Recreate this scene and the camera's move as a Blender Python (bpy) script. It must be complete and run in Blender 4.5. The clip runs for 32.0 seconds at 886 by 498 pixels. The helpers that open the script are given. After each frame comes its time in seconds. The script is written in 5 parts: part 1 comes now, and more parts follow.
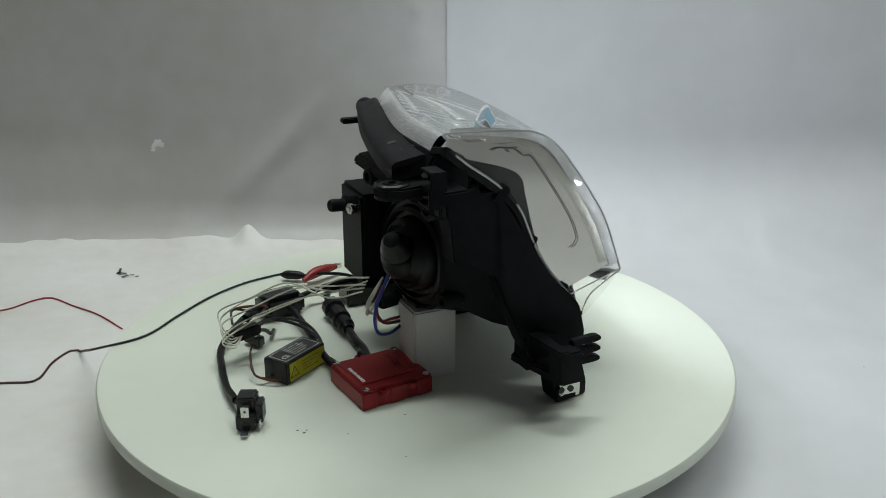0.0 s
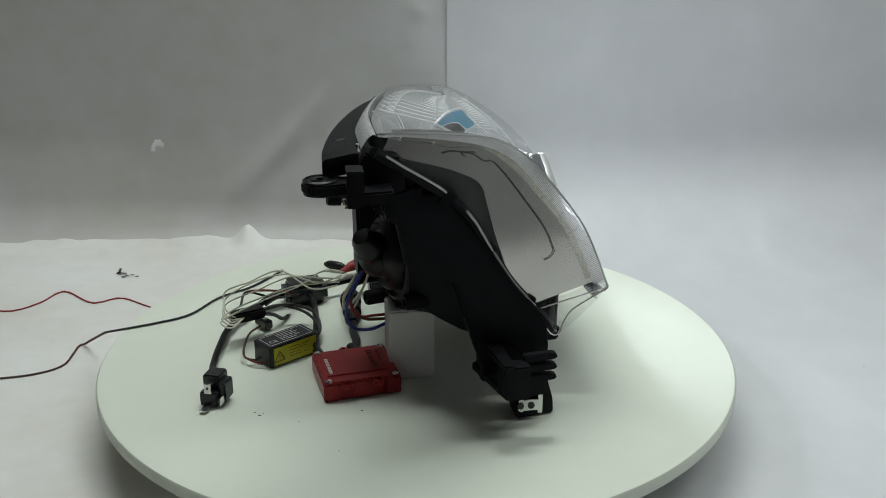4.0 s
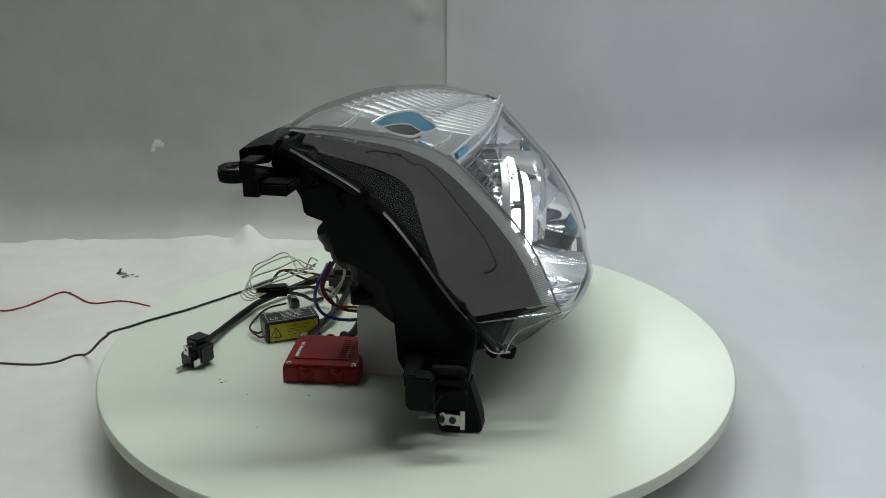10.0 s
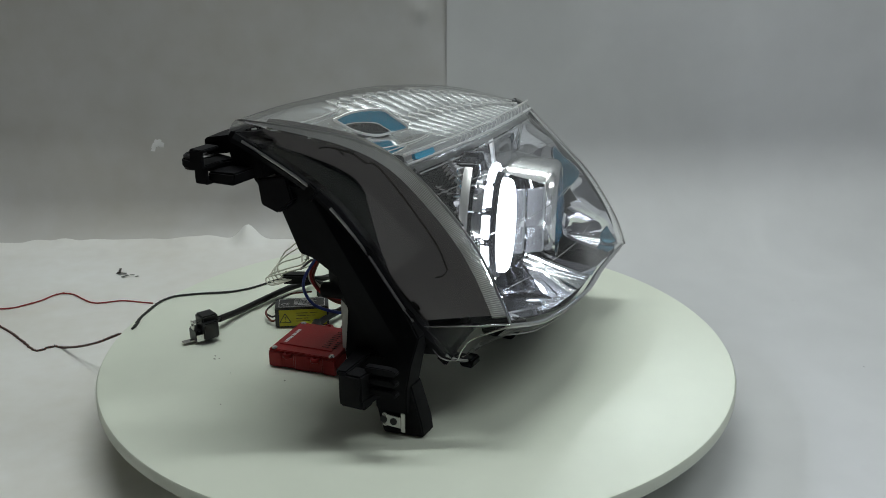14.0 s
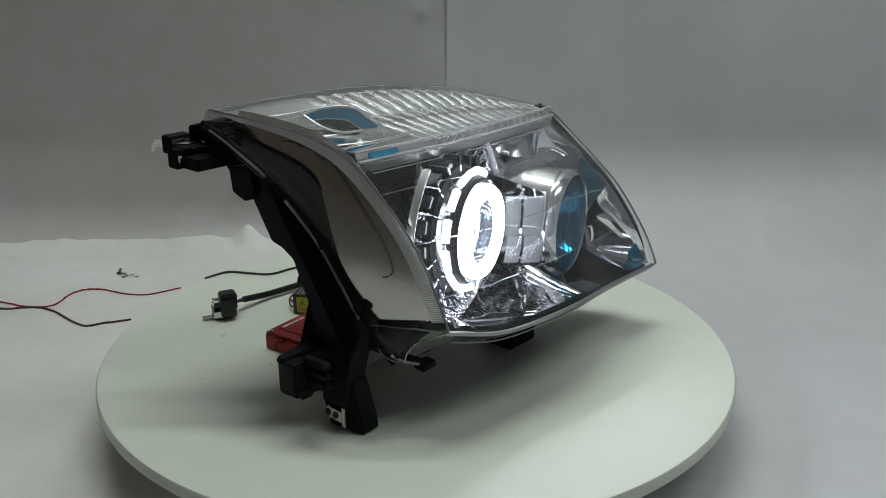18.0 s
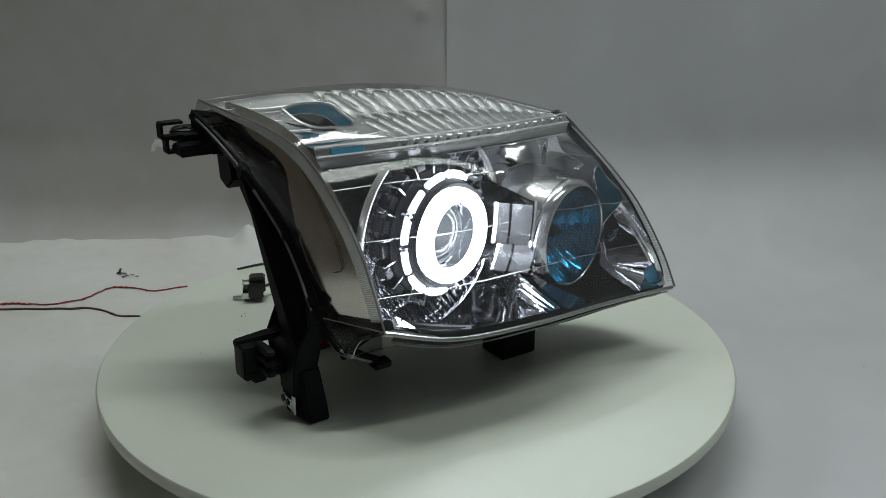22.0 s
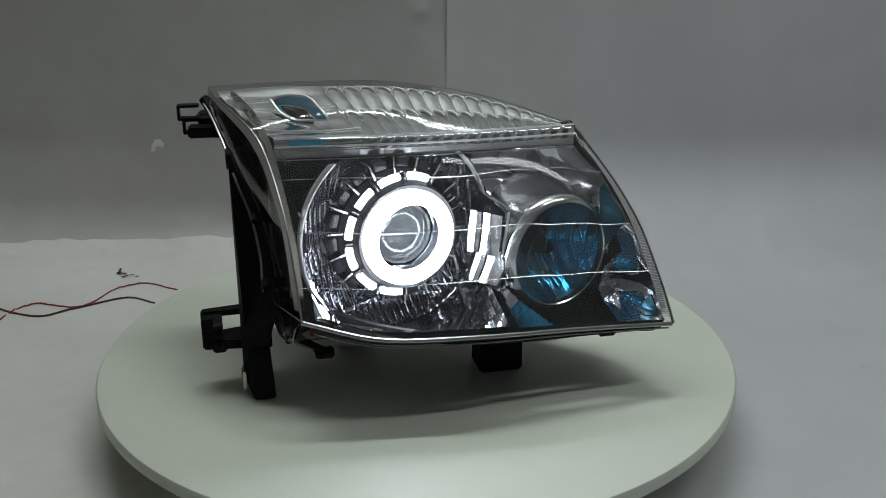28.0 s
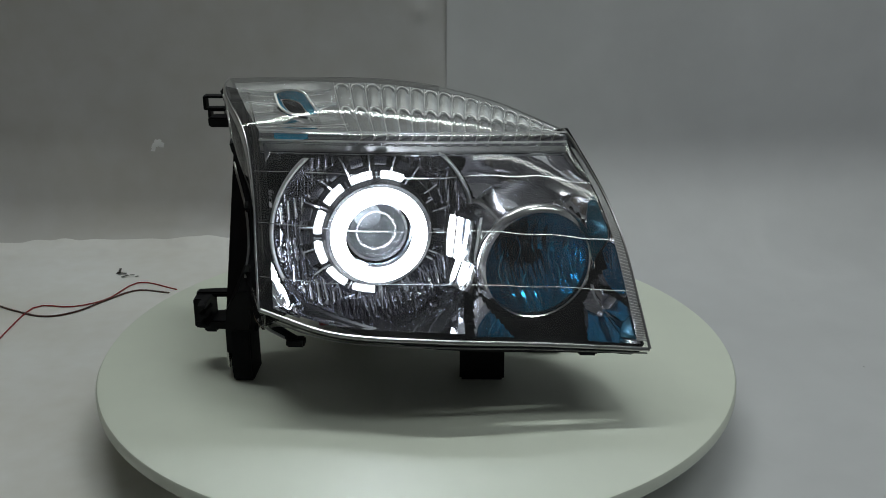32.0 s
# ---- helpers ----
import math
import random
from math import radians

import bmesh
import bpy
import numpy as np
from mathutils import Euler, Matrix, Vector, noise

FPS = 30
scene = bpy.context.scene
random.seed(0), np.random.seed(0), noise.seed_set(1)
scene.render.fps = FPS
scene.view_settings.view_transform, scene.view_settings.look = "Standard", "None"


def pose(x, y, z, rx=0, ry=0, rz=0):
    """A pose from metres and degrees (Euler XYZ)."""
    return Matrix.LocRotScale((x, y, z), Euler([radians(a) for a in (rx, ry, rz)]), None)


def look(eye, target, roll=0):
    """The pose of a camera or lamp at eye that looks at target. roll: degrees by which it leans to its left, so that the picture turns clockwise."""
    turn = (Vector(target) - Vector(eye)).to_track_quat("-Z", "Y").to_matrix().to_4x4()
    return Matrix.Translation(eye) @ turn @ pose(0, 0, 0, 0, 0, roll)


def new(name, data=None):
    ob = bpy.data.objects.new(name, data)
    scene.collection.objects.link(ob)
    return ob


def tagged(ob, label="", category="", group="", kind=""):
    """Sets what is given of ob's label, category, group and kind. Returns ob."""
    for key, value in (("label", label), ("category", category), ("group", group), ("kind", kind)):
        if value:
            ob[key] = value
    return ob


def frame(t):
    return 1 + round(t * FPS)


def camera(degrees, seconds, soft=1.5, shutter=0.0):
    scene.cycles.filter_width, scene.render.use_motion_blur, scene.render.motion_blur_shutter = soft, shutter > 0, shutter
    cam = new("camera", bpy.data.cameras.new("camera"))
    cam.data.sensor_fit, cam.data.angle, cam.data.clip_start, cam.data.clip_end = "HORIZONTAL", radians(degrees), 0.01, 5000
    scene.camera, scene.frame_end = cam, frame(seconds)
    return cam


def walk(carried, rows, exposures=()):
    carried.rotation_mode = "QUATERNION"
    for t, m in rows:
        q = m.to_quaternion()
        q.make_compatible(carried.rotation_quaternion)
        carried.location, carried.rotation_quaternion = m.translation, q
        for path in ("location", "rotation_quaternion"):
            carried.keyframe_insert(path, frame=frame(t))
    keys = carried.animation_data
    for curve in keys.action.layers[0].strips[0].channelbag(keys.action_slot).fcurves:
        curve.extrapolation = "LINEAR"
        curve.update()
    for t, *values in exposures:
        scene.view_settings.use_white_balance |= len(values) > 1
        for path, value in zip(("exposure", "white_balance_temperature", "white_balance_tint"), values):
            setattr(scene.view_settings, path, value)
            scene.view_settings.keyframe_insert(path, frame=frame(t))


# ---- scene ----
# Plan: the table is the plane z = 0; the turntable's axis is x = y = 0 and its top lies at TOP.
# Things on the turntable are laid out in its own plane ("plan"), in millimetres, z from its top.
TOP = 0.06
cam = camera(51.64, 32.0, soft=0.9)
EYE = Vector((0.0, -0.8234, 0.3865 + TOP))
PITCH, PAN = radians(19.46), radians(1.669)
AIM = EYE + Vector((math.sin(PAN) * math.cos(PITCH), math.cos(PAN) * math.cos(PITCH), -math.sin(PITCH)))
still = look(EYE, AIM, 0.07)
walk(cam, [(0.0, still), (32.0, still)],
     exposures=[(0.0, -0.02), (6.0, -0.05), (10.0, -0.1), (12.0, -0.2), (14.0, -0.27), (16.5, -0.38), (19.0, -0.54), (25.0, -0.74), (32.0, -0.79)])

# ---------------------------------------------------------------- light
world = bpy.data.worlds.new("room_air")
scene.world = world
world.use_nodes = True
world.node_tree.nodes["Background"].inputs[0].default_value = (0.75, 0.85, 1.0, 1)
world.node_tree.nodes["Background"].inputs[1].default_value = 0.05


def area(name, eye, target, sx, sy, watts, colour):
    data = bpy.data.lights.new(name, "AREA")
    data.shape, data.size, data.size_y, data.energy, data.color = "RECTANGLE", sx, sy, watts, colour
    ob = new(name, data)
    ob.matrix_world = look(eye, target)
    return ob


area("ceiling_tube", (-0.1, 0.24, 1.75), (-0.1, 0.2, 0.0), 1.25, 0.05, 16.0, (0.93, 1.0, 0.97))
# Unseen fill tube, added to brighten the right side and the chrome's reflections.
area("added_fill_tube", (1.0, -0.4, 1.75), (0.98, -0.3, 0.0), 1.25, 0.12, 10.5, (0.93, 1.0, 0.97))
# Up-light added over the tube so the ceiling shows brighter in the chrome.
area("added_uplight", (-0.1, 0.24, 1.8), (-0.1, 0.24, 3.0), 1.25, 0.1, 2.2, (0.93, 1.0, 0.97))

# ---------------------------------------------------------------- materials


def material(name, colour, rough=0.5, metal=0.0, vary=0.15, scale=30.0, bump=0.0, bump_scale=200.0, coat=0.0, second=None, spec=0.5):
    """A principled material with colour variation at two scales and fine relief."""
    m = bpy.data.materials.new(name)
    m.use_nodes = True
    n, l = m.node_tree.nodes, m.node_tree.links
    b = n["Principled BSDF"]
    b.inputs["Metallic"].default_value = metal
    b.inputs["Coat Weight"].default_value = coat
    b.inputs["Specular IOR Level"].default_value = spec
    co = n.new("ShaderNodeTexCoord")
    big, fine = n.new("ShaderNodeTexNoise"), n.new("ShaderNodeTexNoise")
    big.inputs["Scale"].default_value, big.inputs["Detail"].default_value = scale, 4
    fine.inputs["Scale"].default_value, fine.inputs["Detail"].default_value = scale * 9, 3
    for k in (big, fine):
        l.new(co.outputs["Object"], k.inputs["Vector"])
    add = n.new("ShaderNodeMath")
    add.operation = "MULTIPLY_ADD"
    add.inputs[1].default_value = 0.4
    l.new(fine.outputs["Fac"], add.inputs[0])
    l.new(big.outputs["Fac"], add.inputs[2])
    ramp = n.new("ShaderNodeValToRGB")
    ramp.color_ramp.elements[0].position, ramp.color_ramp.elements[1].position = 0.45, 0.95
    dark = second or tuple(c * (1 - vary) for c in colour)
    ramp.color_ramp.elements[0].color, ramp.color_ramp.elements[1].color = (*dark, 1), (*colour, 1)
    l.new(add.outputs[0], ramp.inputs["Fac"])
    l.new(ramp.outputs["Color"], b.inputs["Base Color"])
    rr = n.new("ShaderNodeMapRange")
    rr.inputs["To Min"].default_value, rr.inputs["To Max"].default_value = max(rough * 0.8, 0.0), min(rough * 1.2, 1)
    l.new(fine.outputs["Fac"], rr.inputs["Value"])
    l.new(rr.outputs["Result"], b.inputs["Roughness"])
    if bump:
        tex, bp = n.new("ShaderNodeTexNoise"), n.new("ShaderNodeBump")
        tex.inputs["Scale"].default_value, tex.inputs["Detail"].default_value = bump_scale, 3
        l.new(co.outputs["Object"], tex.inputs["Vector"])
        bp.inputs["Strength"].default_value, bp.inputs["Distance"].default_value = bump, 0.001
        l.new(tex.outputs["Fac"], bp.inputs["Height"])
        l.new(bp.outputs["Normal"], b.inputs["Normal"])
    return m


def clear(name, tint, gloss_rough=0.03, ior=1.5, bump=0.0, bump_scale=60.0, painted_haze=0.0):
    """Thin clear plastic: lets light straight through and mirrors at its surface."""
    m = bpy.data.materials.new(name)
    m.use_nodes = True
    n, l = m.node_tree.nodes, m.node_tree.links
    n.remove(n["Principled BSDF"])
    out = n["Material Output"]
    mix, tr, gl, fr = n.new("ShaderNodeMixShader"), n.new("ShaderNodeBsdfTransparent"), n.new("ShaderNodeBsdfGlossy"), n.new("ShaderNodeLayerWeight")
    tr.inputs["Color"].default_value = (*tint, 1)
    gl.inputs["Roughness"].default_value = gloss_rough
    # mirrors little face on and much at a glancing angle, the same from both sides
    fr.inputs["Blend"].default_value = 0.5
    low = 0.85 * ((ior - 1) / (ior + 1)) ** 2
    steep, gain = n.new("ShaderNodeMath"), n.new("ShaderNodeMapRange")
    steep.operation = "POWER"
    steep.inputs[1].default_value = 5
    gain.inputs["To Min"].default_value, gain.inputs["To Max"].default_value = low, 1
    l.new(fr.outputs["Facing"], steep.inputs[0])
    l.new(steep.outputs[0], gain.inputs["Value"])
    l.new(gain.outputs["Result"], mix.inputs[0])
    # Thin white haze mixed in to lift the blacks behind, standing for glare.
    if painted_haze:
        veil, fine, part_of, grain = n.new("ShaderNodeMixShader"), n.new("ShaderNodeBsdfDiffuse"), n.new("ShaderNodeMapRange"), n.new("ShaderNodeTexNoise")
        fine.inputs["Color"].default_value = (0.8, 0.81, 0.82, 1)
        grain.inputs["Scale"].default_value, grain.inputs["Detail"].default_value = 25, 5
        place = n.new("ShaderNodeTexCoord")
        l.new(place.outputs["Object"], grain.inputs["Vector"])
        part_of.inputs["To Min"].default_value, part_of.inputs["To Max"].default_value = painted_haze * 0.4, painted_haze * 1.6
        l.new(grain.outputs["Fac"], part_of.inputs["Value"])
        l.new(part_of.outputs["Result"], veil.inputs[0])
        l.new(tr.outputs[0], veil.inputs[1])
        l.new(fine.outputs[0], veil.inputs[2])
        l.new(veil.outputs[0], mix.inputs[1])
    else:
        l.new(tr.outputs[0], mix.inputs[1])
    l.new(gl.outputs[0], mix.inputs[2])
    l.new(mix.outputs[0], out.inputs["Surface"])
    if bump:
        co, tex, bp = n.new("ShaderNodeTexCoord"), n.new("ShaderNodeTexNoise"), n.new("ShaderNodeBump")
        tex.inputs["Scale"].default_value = bump_scale
        l.new(co.outputs["Object"], tex.inputs["Vector"])
        bp.inputs["Strength"].default_value, bp.inputs["Distance"].default_value = bump, 0.001
        l.new(tex.outputs["Fac"], bp.inputs["Height"])
        l.new(bp.outputs["Normal"], gl.inputs["Normal"])
    return m


def haze(name, colour, cover, grain=60.0):
    """Milky plastic: part diffuse, part see-through."""
    m = bpy.data.materials.new(name)
    m.use_nodes = True
    n, l = m.node_tree.nodes, m.node_tree.links
    b, tr, mix, tex, rr = n["Principled BSDF"], n.new("ShaderNodeBsdfTransparent"), n.new("ShaderNodeMixShader"), n.new("ShaderNodeTexNoise"), n.new("ShaderNodeMapRange")
    b.inputs["Base Color"].default_value = (*colour, 1)
    b.inputs["Roughness"].default_value = 0.25
    tex.inputs["Scale"].default_value = grain
    rr.inputs["To Min"].default_value, rr.inputs["To Max"].default_value = cover - 0.25, cover + 0.25
    l.new(tex.outputs["Fac"], rr.inputs["Value"])
    l.new(rr.outputs["Result"], mix.inputs[0])
    l.new(tr.outputs[0], mix.inputs[1])
    l.new(b.outputs[0], mix.inputs[2])
    l.new(mix.outputs[0], n["Material Output"].inputs["Surface"])
    return m


def glow(name, colour, strength):
    m = bpy.data.materials.new(name)
    m.use_nodes = True
    b = m.node_tree.nodes["Principled BSDF"]
    b.inputs["Base Color"].default_value = (0.8, 0.8, 0.8, 1)
    b.inputs["Emission Color"].default_value = (*colour, 1)
    b.inputs["Emission Strength"].default_value = strength
    return m


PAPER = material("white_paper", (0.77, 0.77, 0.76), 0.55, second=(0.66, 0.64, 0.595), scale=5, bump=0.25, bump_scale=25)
# Both backdrop sheets take a lower tone than PAPER: the wall's shade as colour.
SWEEP = material("dimmed_swept_paper", (0.62, 0.625, 0.64), 0.5, vary=0.14, scale=2.2, bump=0.25, bump_scale=25)
CLOTH = material("dimmed_grey_backdrop", (0.545, 0.54, 0.545), 0.4, vary=0.1, scale=2.6, second=(0.43, 0.412, 0.375), bump=0.2, bump_scale=30)
WALL = material("pale_room_wall", (0.7, 0.7, 0.71), 0.8, vary=0.1, scale=2)
DIM = material("dim_room_wall", (0.26, 0.25, 0.28), 0.8, vary=0.2, scale=2)
DARK = material("dark_room_floor", (0.08, 0.08, 0.085), 0.8, vary=0.2, scale=2)
BROWN = material("brown_room_wall", (0.34, 0.28, 0.22), 0.8, vary=0.2, scale=2)
PLATE = material("ivory_lacquer", (0.72, 0.76, 0.66), 0.5, vary=0.08, scale=4, bump=0.05, bump_scale=90)
DRUM = material("dark_drum", (0.06, 0.05, 0.05), 0.6, vary=0.3)
BLACK = material("black_plastic", (0.013, 0.013, 0.015), 0.5, vary=0.4, scale=60, spec=0.08)
RUBBER = material("black_rubber", (0.007, 0.007, 0.008), 0.36, spec=0.3, vary=0.3, scale=60, bump=0.15, bump_scale=300)
CHROME = material("bright_chrome", (0.86, 0.87, 0.9), 0.07, 1.0, vary=0.04, scale=20, bump=0.03, bump_scale=60)
BOWL = material("bowl_chrome", (0.88, 0.87, 0.92), 0.07, 1.0, vary=0.04, scale=20)
SATIN = material("dull_metallised_plastic", (0.82, 0.8, 0.74), 0.12, 1.0, vary=0.1, scale=25, bump=0.02, bump_scale=60)
PILLOW = material("pillowed_chrome", (0.86, 0.87, 0.88), 0.1, 1.0, vary=0.05, scale=20)
# Whitened, half-matt metal: draws highlights on ridges, rims and hooks.
RIDGE = material("whitened_ridge", (0.93, 0.93, 0.93), 0.32, 0.7, vary=0.1, scale=60)
BEZEL = material("bezel_chrome", (0.84, 0.84, 0.88), 0.05, 1.0, vary=0.06, scale=20, bump=0.04, bump_scale=50)
GREY = material("grey_satin_chrome", (0.42, 0.42, 0.42), 0.3, 0.9, vary=0.08)
RINGM = material("satin_chrome", (0.72, 0.72, 0.72), 0.17, 1.0, vary=0.05)
FROST = material("high_beam_chrome", (0.86, 0.88, 0.9), 0.1, 1.0, vary=0.05)
STEEL = material("zinc_steel", (0.75, 0.75, 0.74), 0.25, 1.0, vary=0.15)
RED = material("red_anodised_aluminium", (0.3, 0.012, 0.014), 0.36, 0.35, vary=0.25, scale=40, bump=0.1, bump_scale=900)
BLUE = material("blue_chrome", (0.008, 0.4, 0.68), 0.16, 0.3, vary=0.15)
# Stands in for the blue lens mirrored in the bezel.
TEAL = material("blue_reflection_chrome", (0.02, 0.13, 0.2), 0.25, 0.5, vary=0.2, scale=20)
SPARKLE = material("pale_blue_glint", (0.12, 0.45, 0.62), 0.15, 0.7, vary=0.2)
SMOKE = material("dark_glossy_plastic", (0.03, 0.03, 0.04), 0.12, 0.2, vary=0.2, scale=30)
BLOCK = material("white_plastic_block", (0.72, 0.71, 0.69), 0.5, vary=0.06, bump=0.1, bump_scale=100)
YELLOW = material("yellow_label", (0.62, 0.58, 0.03), 0.45, vary=0.08)
# Print, also flat dark marks standing for the shade in holes and slots.
INK = material("ink_and_hole_dark", (0.02, 0.02, 0.02), 0.5)
PRINT = material("white_print", (0.72, 0.72, 0.72), 0.5, vary=0.05)
CASE = material("black_case", (0.015, 0.016, 0.018), 0.35, vary=0.3, bump=0.1, bump_scale=500)
WHITEWIRE = material("ivory_wire", (0.62, 0.62, 0.52), 0.45)
REDWIRE = material("red_wire", (0.3, 0.02, 0.02), 0.45)
BLUEWIRE = material("blue_wire", (0.03, 0.06, 0.3), 0.45)
BROWNWIRE = material("brown_wire", (0.13, 0.03, 0.015), 0.45)
BLACKWIRE = material("black_wire", (0.02, 0.02, 0.02), 0.4)
SPECK = material("dark_specks", (0.05, 0.045, 0.04), 0.8)
LENS = clear("clear_polycarbonate", (0.97, 0.98, 0.98), ior=1.46, bump=0.03, painted_haze=0.05)
SIDE = clear("clear_side_pane", (0.95, 0.95, 0.94), bump=0.06, bump_scale=30, painted_haze=0.012)
BLUEGLASS = clear("blue_glass", (0.14, 0.52, 0.72), 0.04, 1.6, bump=0.2, bump_scale=50)
MILKY = haze("milky_plastic", (0.86, 0.87, 0.87), 0.5, 25.0)
FILM = haze("thin_milky_border", (0.82, 0.83, 0.83), 0.5)
GLASS = clear("clear_glass", (0.9, 0.94, 0.98), 0.02, 1.6)
HALO = glow("white_led_light", (0.84, 0.91, 1.0), 80)
# No lamp: glows in place of the ring's light thrown back by the shroud.
SEGMENT = glow("ring_reflection_glow", (0.84, 0.91, 1.0), 9)

# ---------------------------------------------------------------- shape helpers
MM = 0.001


def part(name, bm, mat, parent, label="", smooth=True):
    """Links a bmesh, drawn in the plan's millimetres, as one mesh under its thing."""
    base = Vector(parent["base"]) if "base" in parent else Vector((0, 0, 0))
    bmesh.ops.transform(bm, matrix=Matrix.Translation(-base) @ Matrix.Scale(MM, 4), verts=bm.verts)
    me = bpy.data.meshes.new(name)
    bmesh.ops.recalc_face_normals(bm, faces=bm.faces)
    bm.to_mesh(me)
    bm.free()
    for f in me.polygons:
        f.use_smooth = smooth
    if smooth:
        me.set_sharp_from_angle(angle=radians(38))
    me.materials.append(mat)
    ob = new(name, me)
    ob.parent = parent
    ob["base"] = tuple(base)
    if label:
        tagged(ob, label)
    return ob


ON_TABLE = []


def thing(name, x, y, z, label, category, group=""):
    """An Empty at the thing's base, in the plan's millimetres; it turns with the turntable."""
    ob = new(name)
    ob.empty_display_size = 0.02
    ob["base"] = (x * MM, y * MM, z * MM)
    ON_TABLE.append(ob)
    return tagged(ob, label, category, group)


def box(bm, c, s, bevel=0.0, m=None):
    """A bevelled box with its centre and size."""
    r = bmesh.ops.create_cube(bm, size=1, matrix=Matrix.Translation(c) @ (m or Matrix()) @ Matrix.Diagonal((*s, 1)))
    if bevel:
        edges = {e for v in r["verts"] for e in v.link_edges}
        bmesh.ops.bevel(bm, geom=list(edges), offset=bevel, segments=2, affect="EDGES")
    return bm


def boxes(*rows):
    bm = bmesh.new()
    for row in rows:
        box(bm, *row)
    return bm


def prism(outline, axis, a, b, bevel=0.0):
    """A polygon pushed from a to b along an axis (0 x, 1 y, 2 z)."""
    bm = bmesh.new()
    lo, hi = [], []
    for p, q in outline:
        for d, row in ((a, lo), (b, hi)):
            v = [p, q]
            v.insert(axis, d)
            row.append(bm.verts.new(v))
    bm.faces.new(lo)
    bm.faces.new(hi[::-1])
    for i in range(len(lo)):
        j = (i + 1) % len(lo)
        bm.faces.new((lo[i], hi[i], hi[j], lo[j]))
    bmesh.ops.recalc_face_normals(bm, faces=bm.faces)
    if bevel:
        bmesh.ops.bevel(bm, geom=list(bm.edges), offset=bevel, segments=2, affect="EDGES")
    return bm


def spline(pts, n):
    """Catmull-Rom through the points, n samples."""
    P = [Vector(p) for p in pts]
    P = [2 * P[0] - P[1]] + P + [2 * P[-1] - P[-2]]
    out = []
    for i in range(n):
        s = i / (n - 1) * (len(P) - 3)
        k = min(int(s), len(P) - 4)
        t = s - k
        a, b, c, d = P[k:k + 4]
        out.append(0.5 * ((2 * b) + (c - a) * t + (2 * a - 5 * b + 4 * c - d) * t * t + (3 * b - a - 3 * c + d) * t ** 3))
    return out


def tube(pts, r, sides=8, n=0, bm=None):
    """A round tube along a smooth line; r may be a number or one radius per sample."""
    bm = bm or bmesh.new()
    P = spline(pts, n or max(8, len(pts) * 6)) if len(pts) > 2 or n else [Vector(p) for p in pts]
    rings, up = [], Vector((0, 0, 1))
    for i, p in enumerate(P):
        d = (P[min(i + 1, len(P) - 1)] - P[max(i - 1, 0)]).normalized()
        side = d.cross(up)
        if side.length < 0.05:
            side = d.cross(Vector((1, 0, 0)))
        side.normalize()
        top = side.cross(d)
        rad = r[min(i, len(r) - 1)] if isinstance(r, (list, tuple)) else r
        rings.append([bm.verts.new(p + rad * (math.cos(a) * side + math.sin(a) * top)) for a in (2 * math.pi * k / sides for k in range(sides))])
    for a, b in zip(rings, rings[1:]):
        for k in range(sides):
            bm.faces.new((a[k], a[(k + 1) % sides], b[(k + 1) % sides], b[k]))
    bm.faces.new(rings[0][::-1])
    bm.faces.new(rings[-1])
    return bm


def lathe(profile, m, n=48, bm=None, arc=(0, 360)):
    """Turns rows of (radius, height) round the z axis of the pose m."""
    bm = bm or bmesh.new()
    full = arc[1] - arc[0] >= 360
    rows = []
    for k in range(n if full else n + 1):
        a = radians(arc[0] + (arc[1] - arc[0]) * k / n)
        rows.append([bm.verts.new(m @ Vector((r * math.cos(a), r * math.sin(a), h))) for r, h in profile])
    for i in range(len(rows) if full else len(rows) - 1):
        a, b = rows[i], rows[(i + 1) % len(rows)]
        for k in range(len(profile) - 1):
            bm.faces.new((a[k], b[k], b[k + 1], a[k + 1]))
    bmesh.ops.remove_doubles(bm, verts=bm.verts, dist=1e-4)
    return bm


def grid(f, nu, nv, thick=0.0, bm=None, skip=None):
    """A sheet from f(u, v); thick adds a back skin and edges."""
    bm = bm or bmesh.new()
    V = [[bm.verts.new(f(i / nu, j / nv)) for j in range(nv + 1)] for i in range(nu + 1)]
    faces = []
    for i in range(nu):
        for j in range(nv):
            q = (V[i][j], V[i + 1][j], V[i + 1][j + 1], V[i][j + 1])
            if skip and skip(sum((v.co for v in q), Vector()) / 4):
                continue
            faces.append(bm.faces.new(q))
    if thick:
        bmesh.ops.recalc_face_normals(bm, faces=faces)
        bmesh.ops.solidify(bm, geom=faces, thickness=thick)
    return bm


def to_axis(c, d):
    """A pose at c whose z axis points along d."""
    return Matrix.Translation(c) @ Vector(d).to_track_quat("Z", "Y").to_matrix().to_4x4()


def frame_pose(c, x, y):
    """A pose at c with the given x and y directions."""
    x, y = Vector(x).normalized(), Vector(y).normalized()
    z = x.cross(y)
    return Matrix.Translation(c) @ Matrix((x, y, z)).transposed().to_4x4()


def whole(name, bm, mat, label, category="", kind="structure"):
    me = bpy.data.meshes.new(name)
    bmesh.ops.recalc_face_normals(bm, faces=bm.faces)
    bm.to_mesh(me)
    bm.free()
    for f in me.polygons:
        f.use_smooth = True
    me.set_sharp_from_angle(angle=radians(40))
    me.materials.append(mat)
    return tagged(new(name, me), label, category, kind=kind)


# ---------------------------------------------------------------- the paper backdrop and the room


def smooth_step(a, b, x):
    t = min(max((x - a) / (b - a), 0), 1)
    return t * t * (3 - 2 * t)


SEAM = 0.043                                   # where the grey sheet ends and the white paper sweeps up


def fold_line(x):
    """Where the hanging sheet meets the table."""
    return 0.485 - 0.02 * math.sin(3 * x)


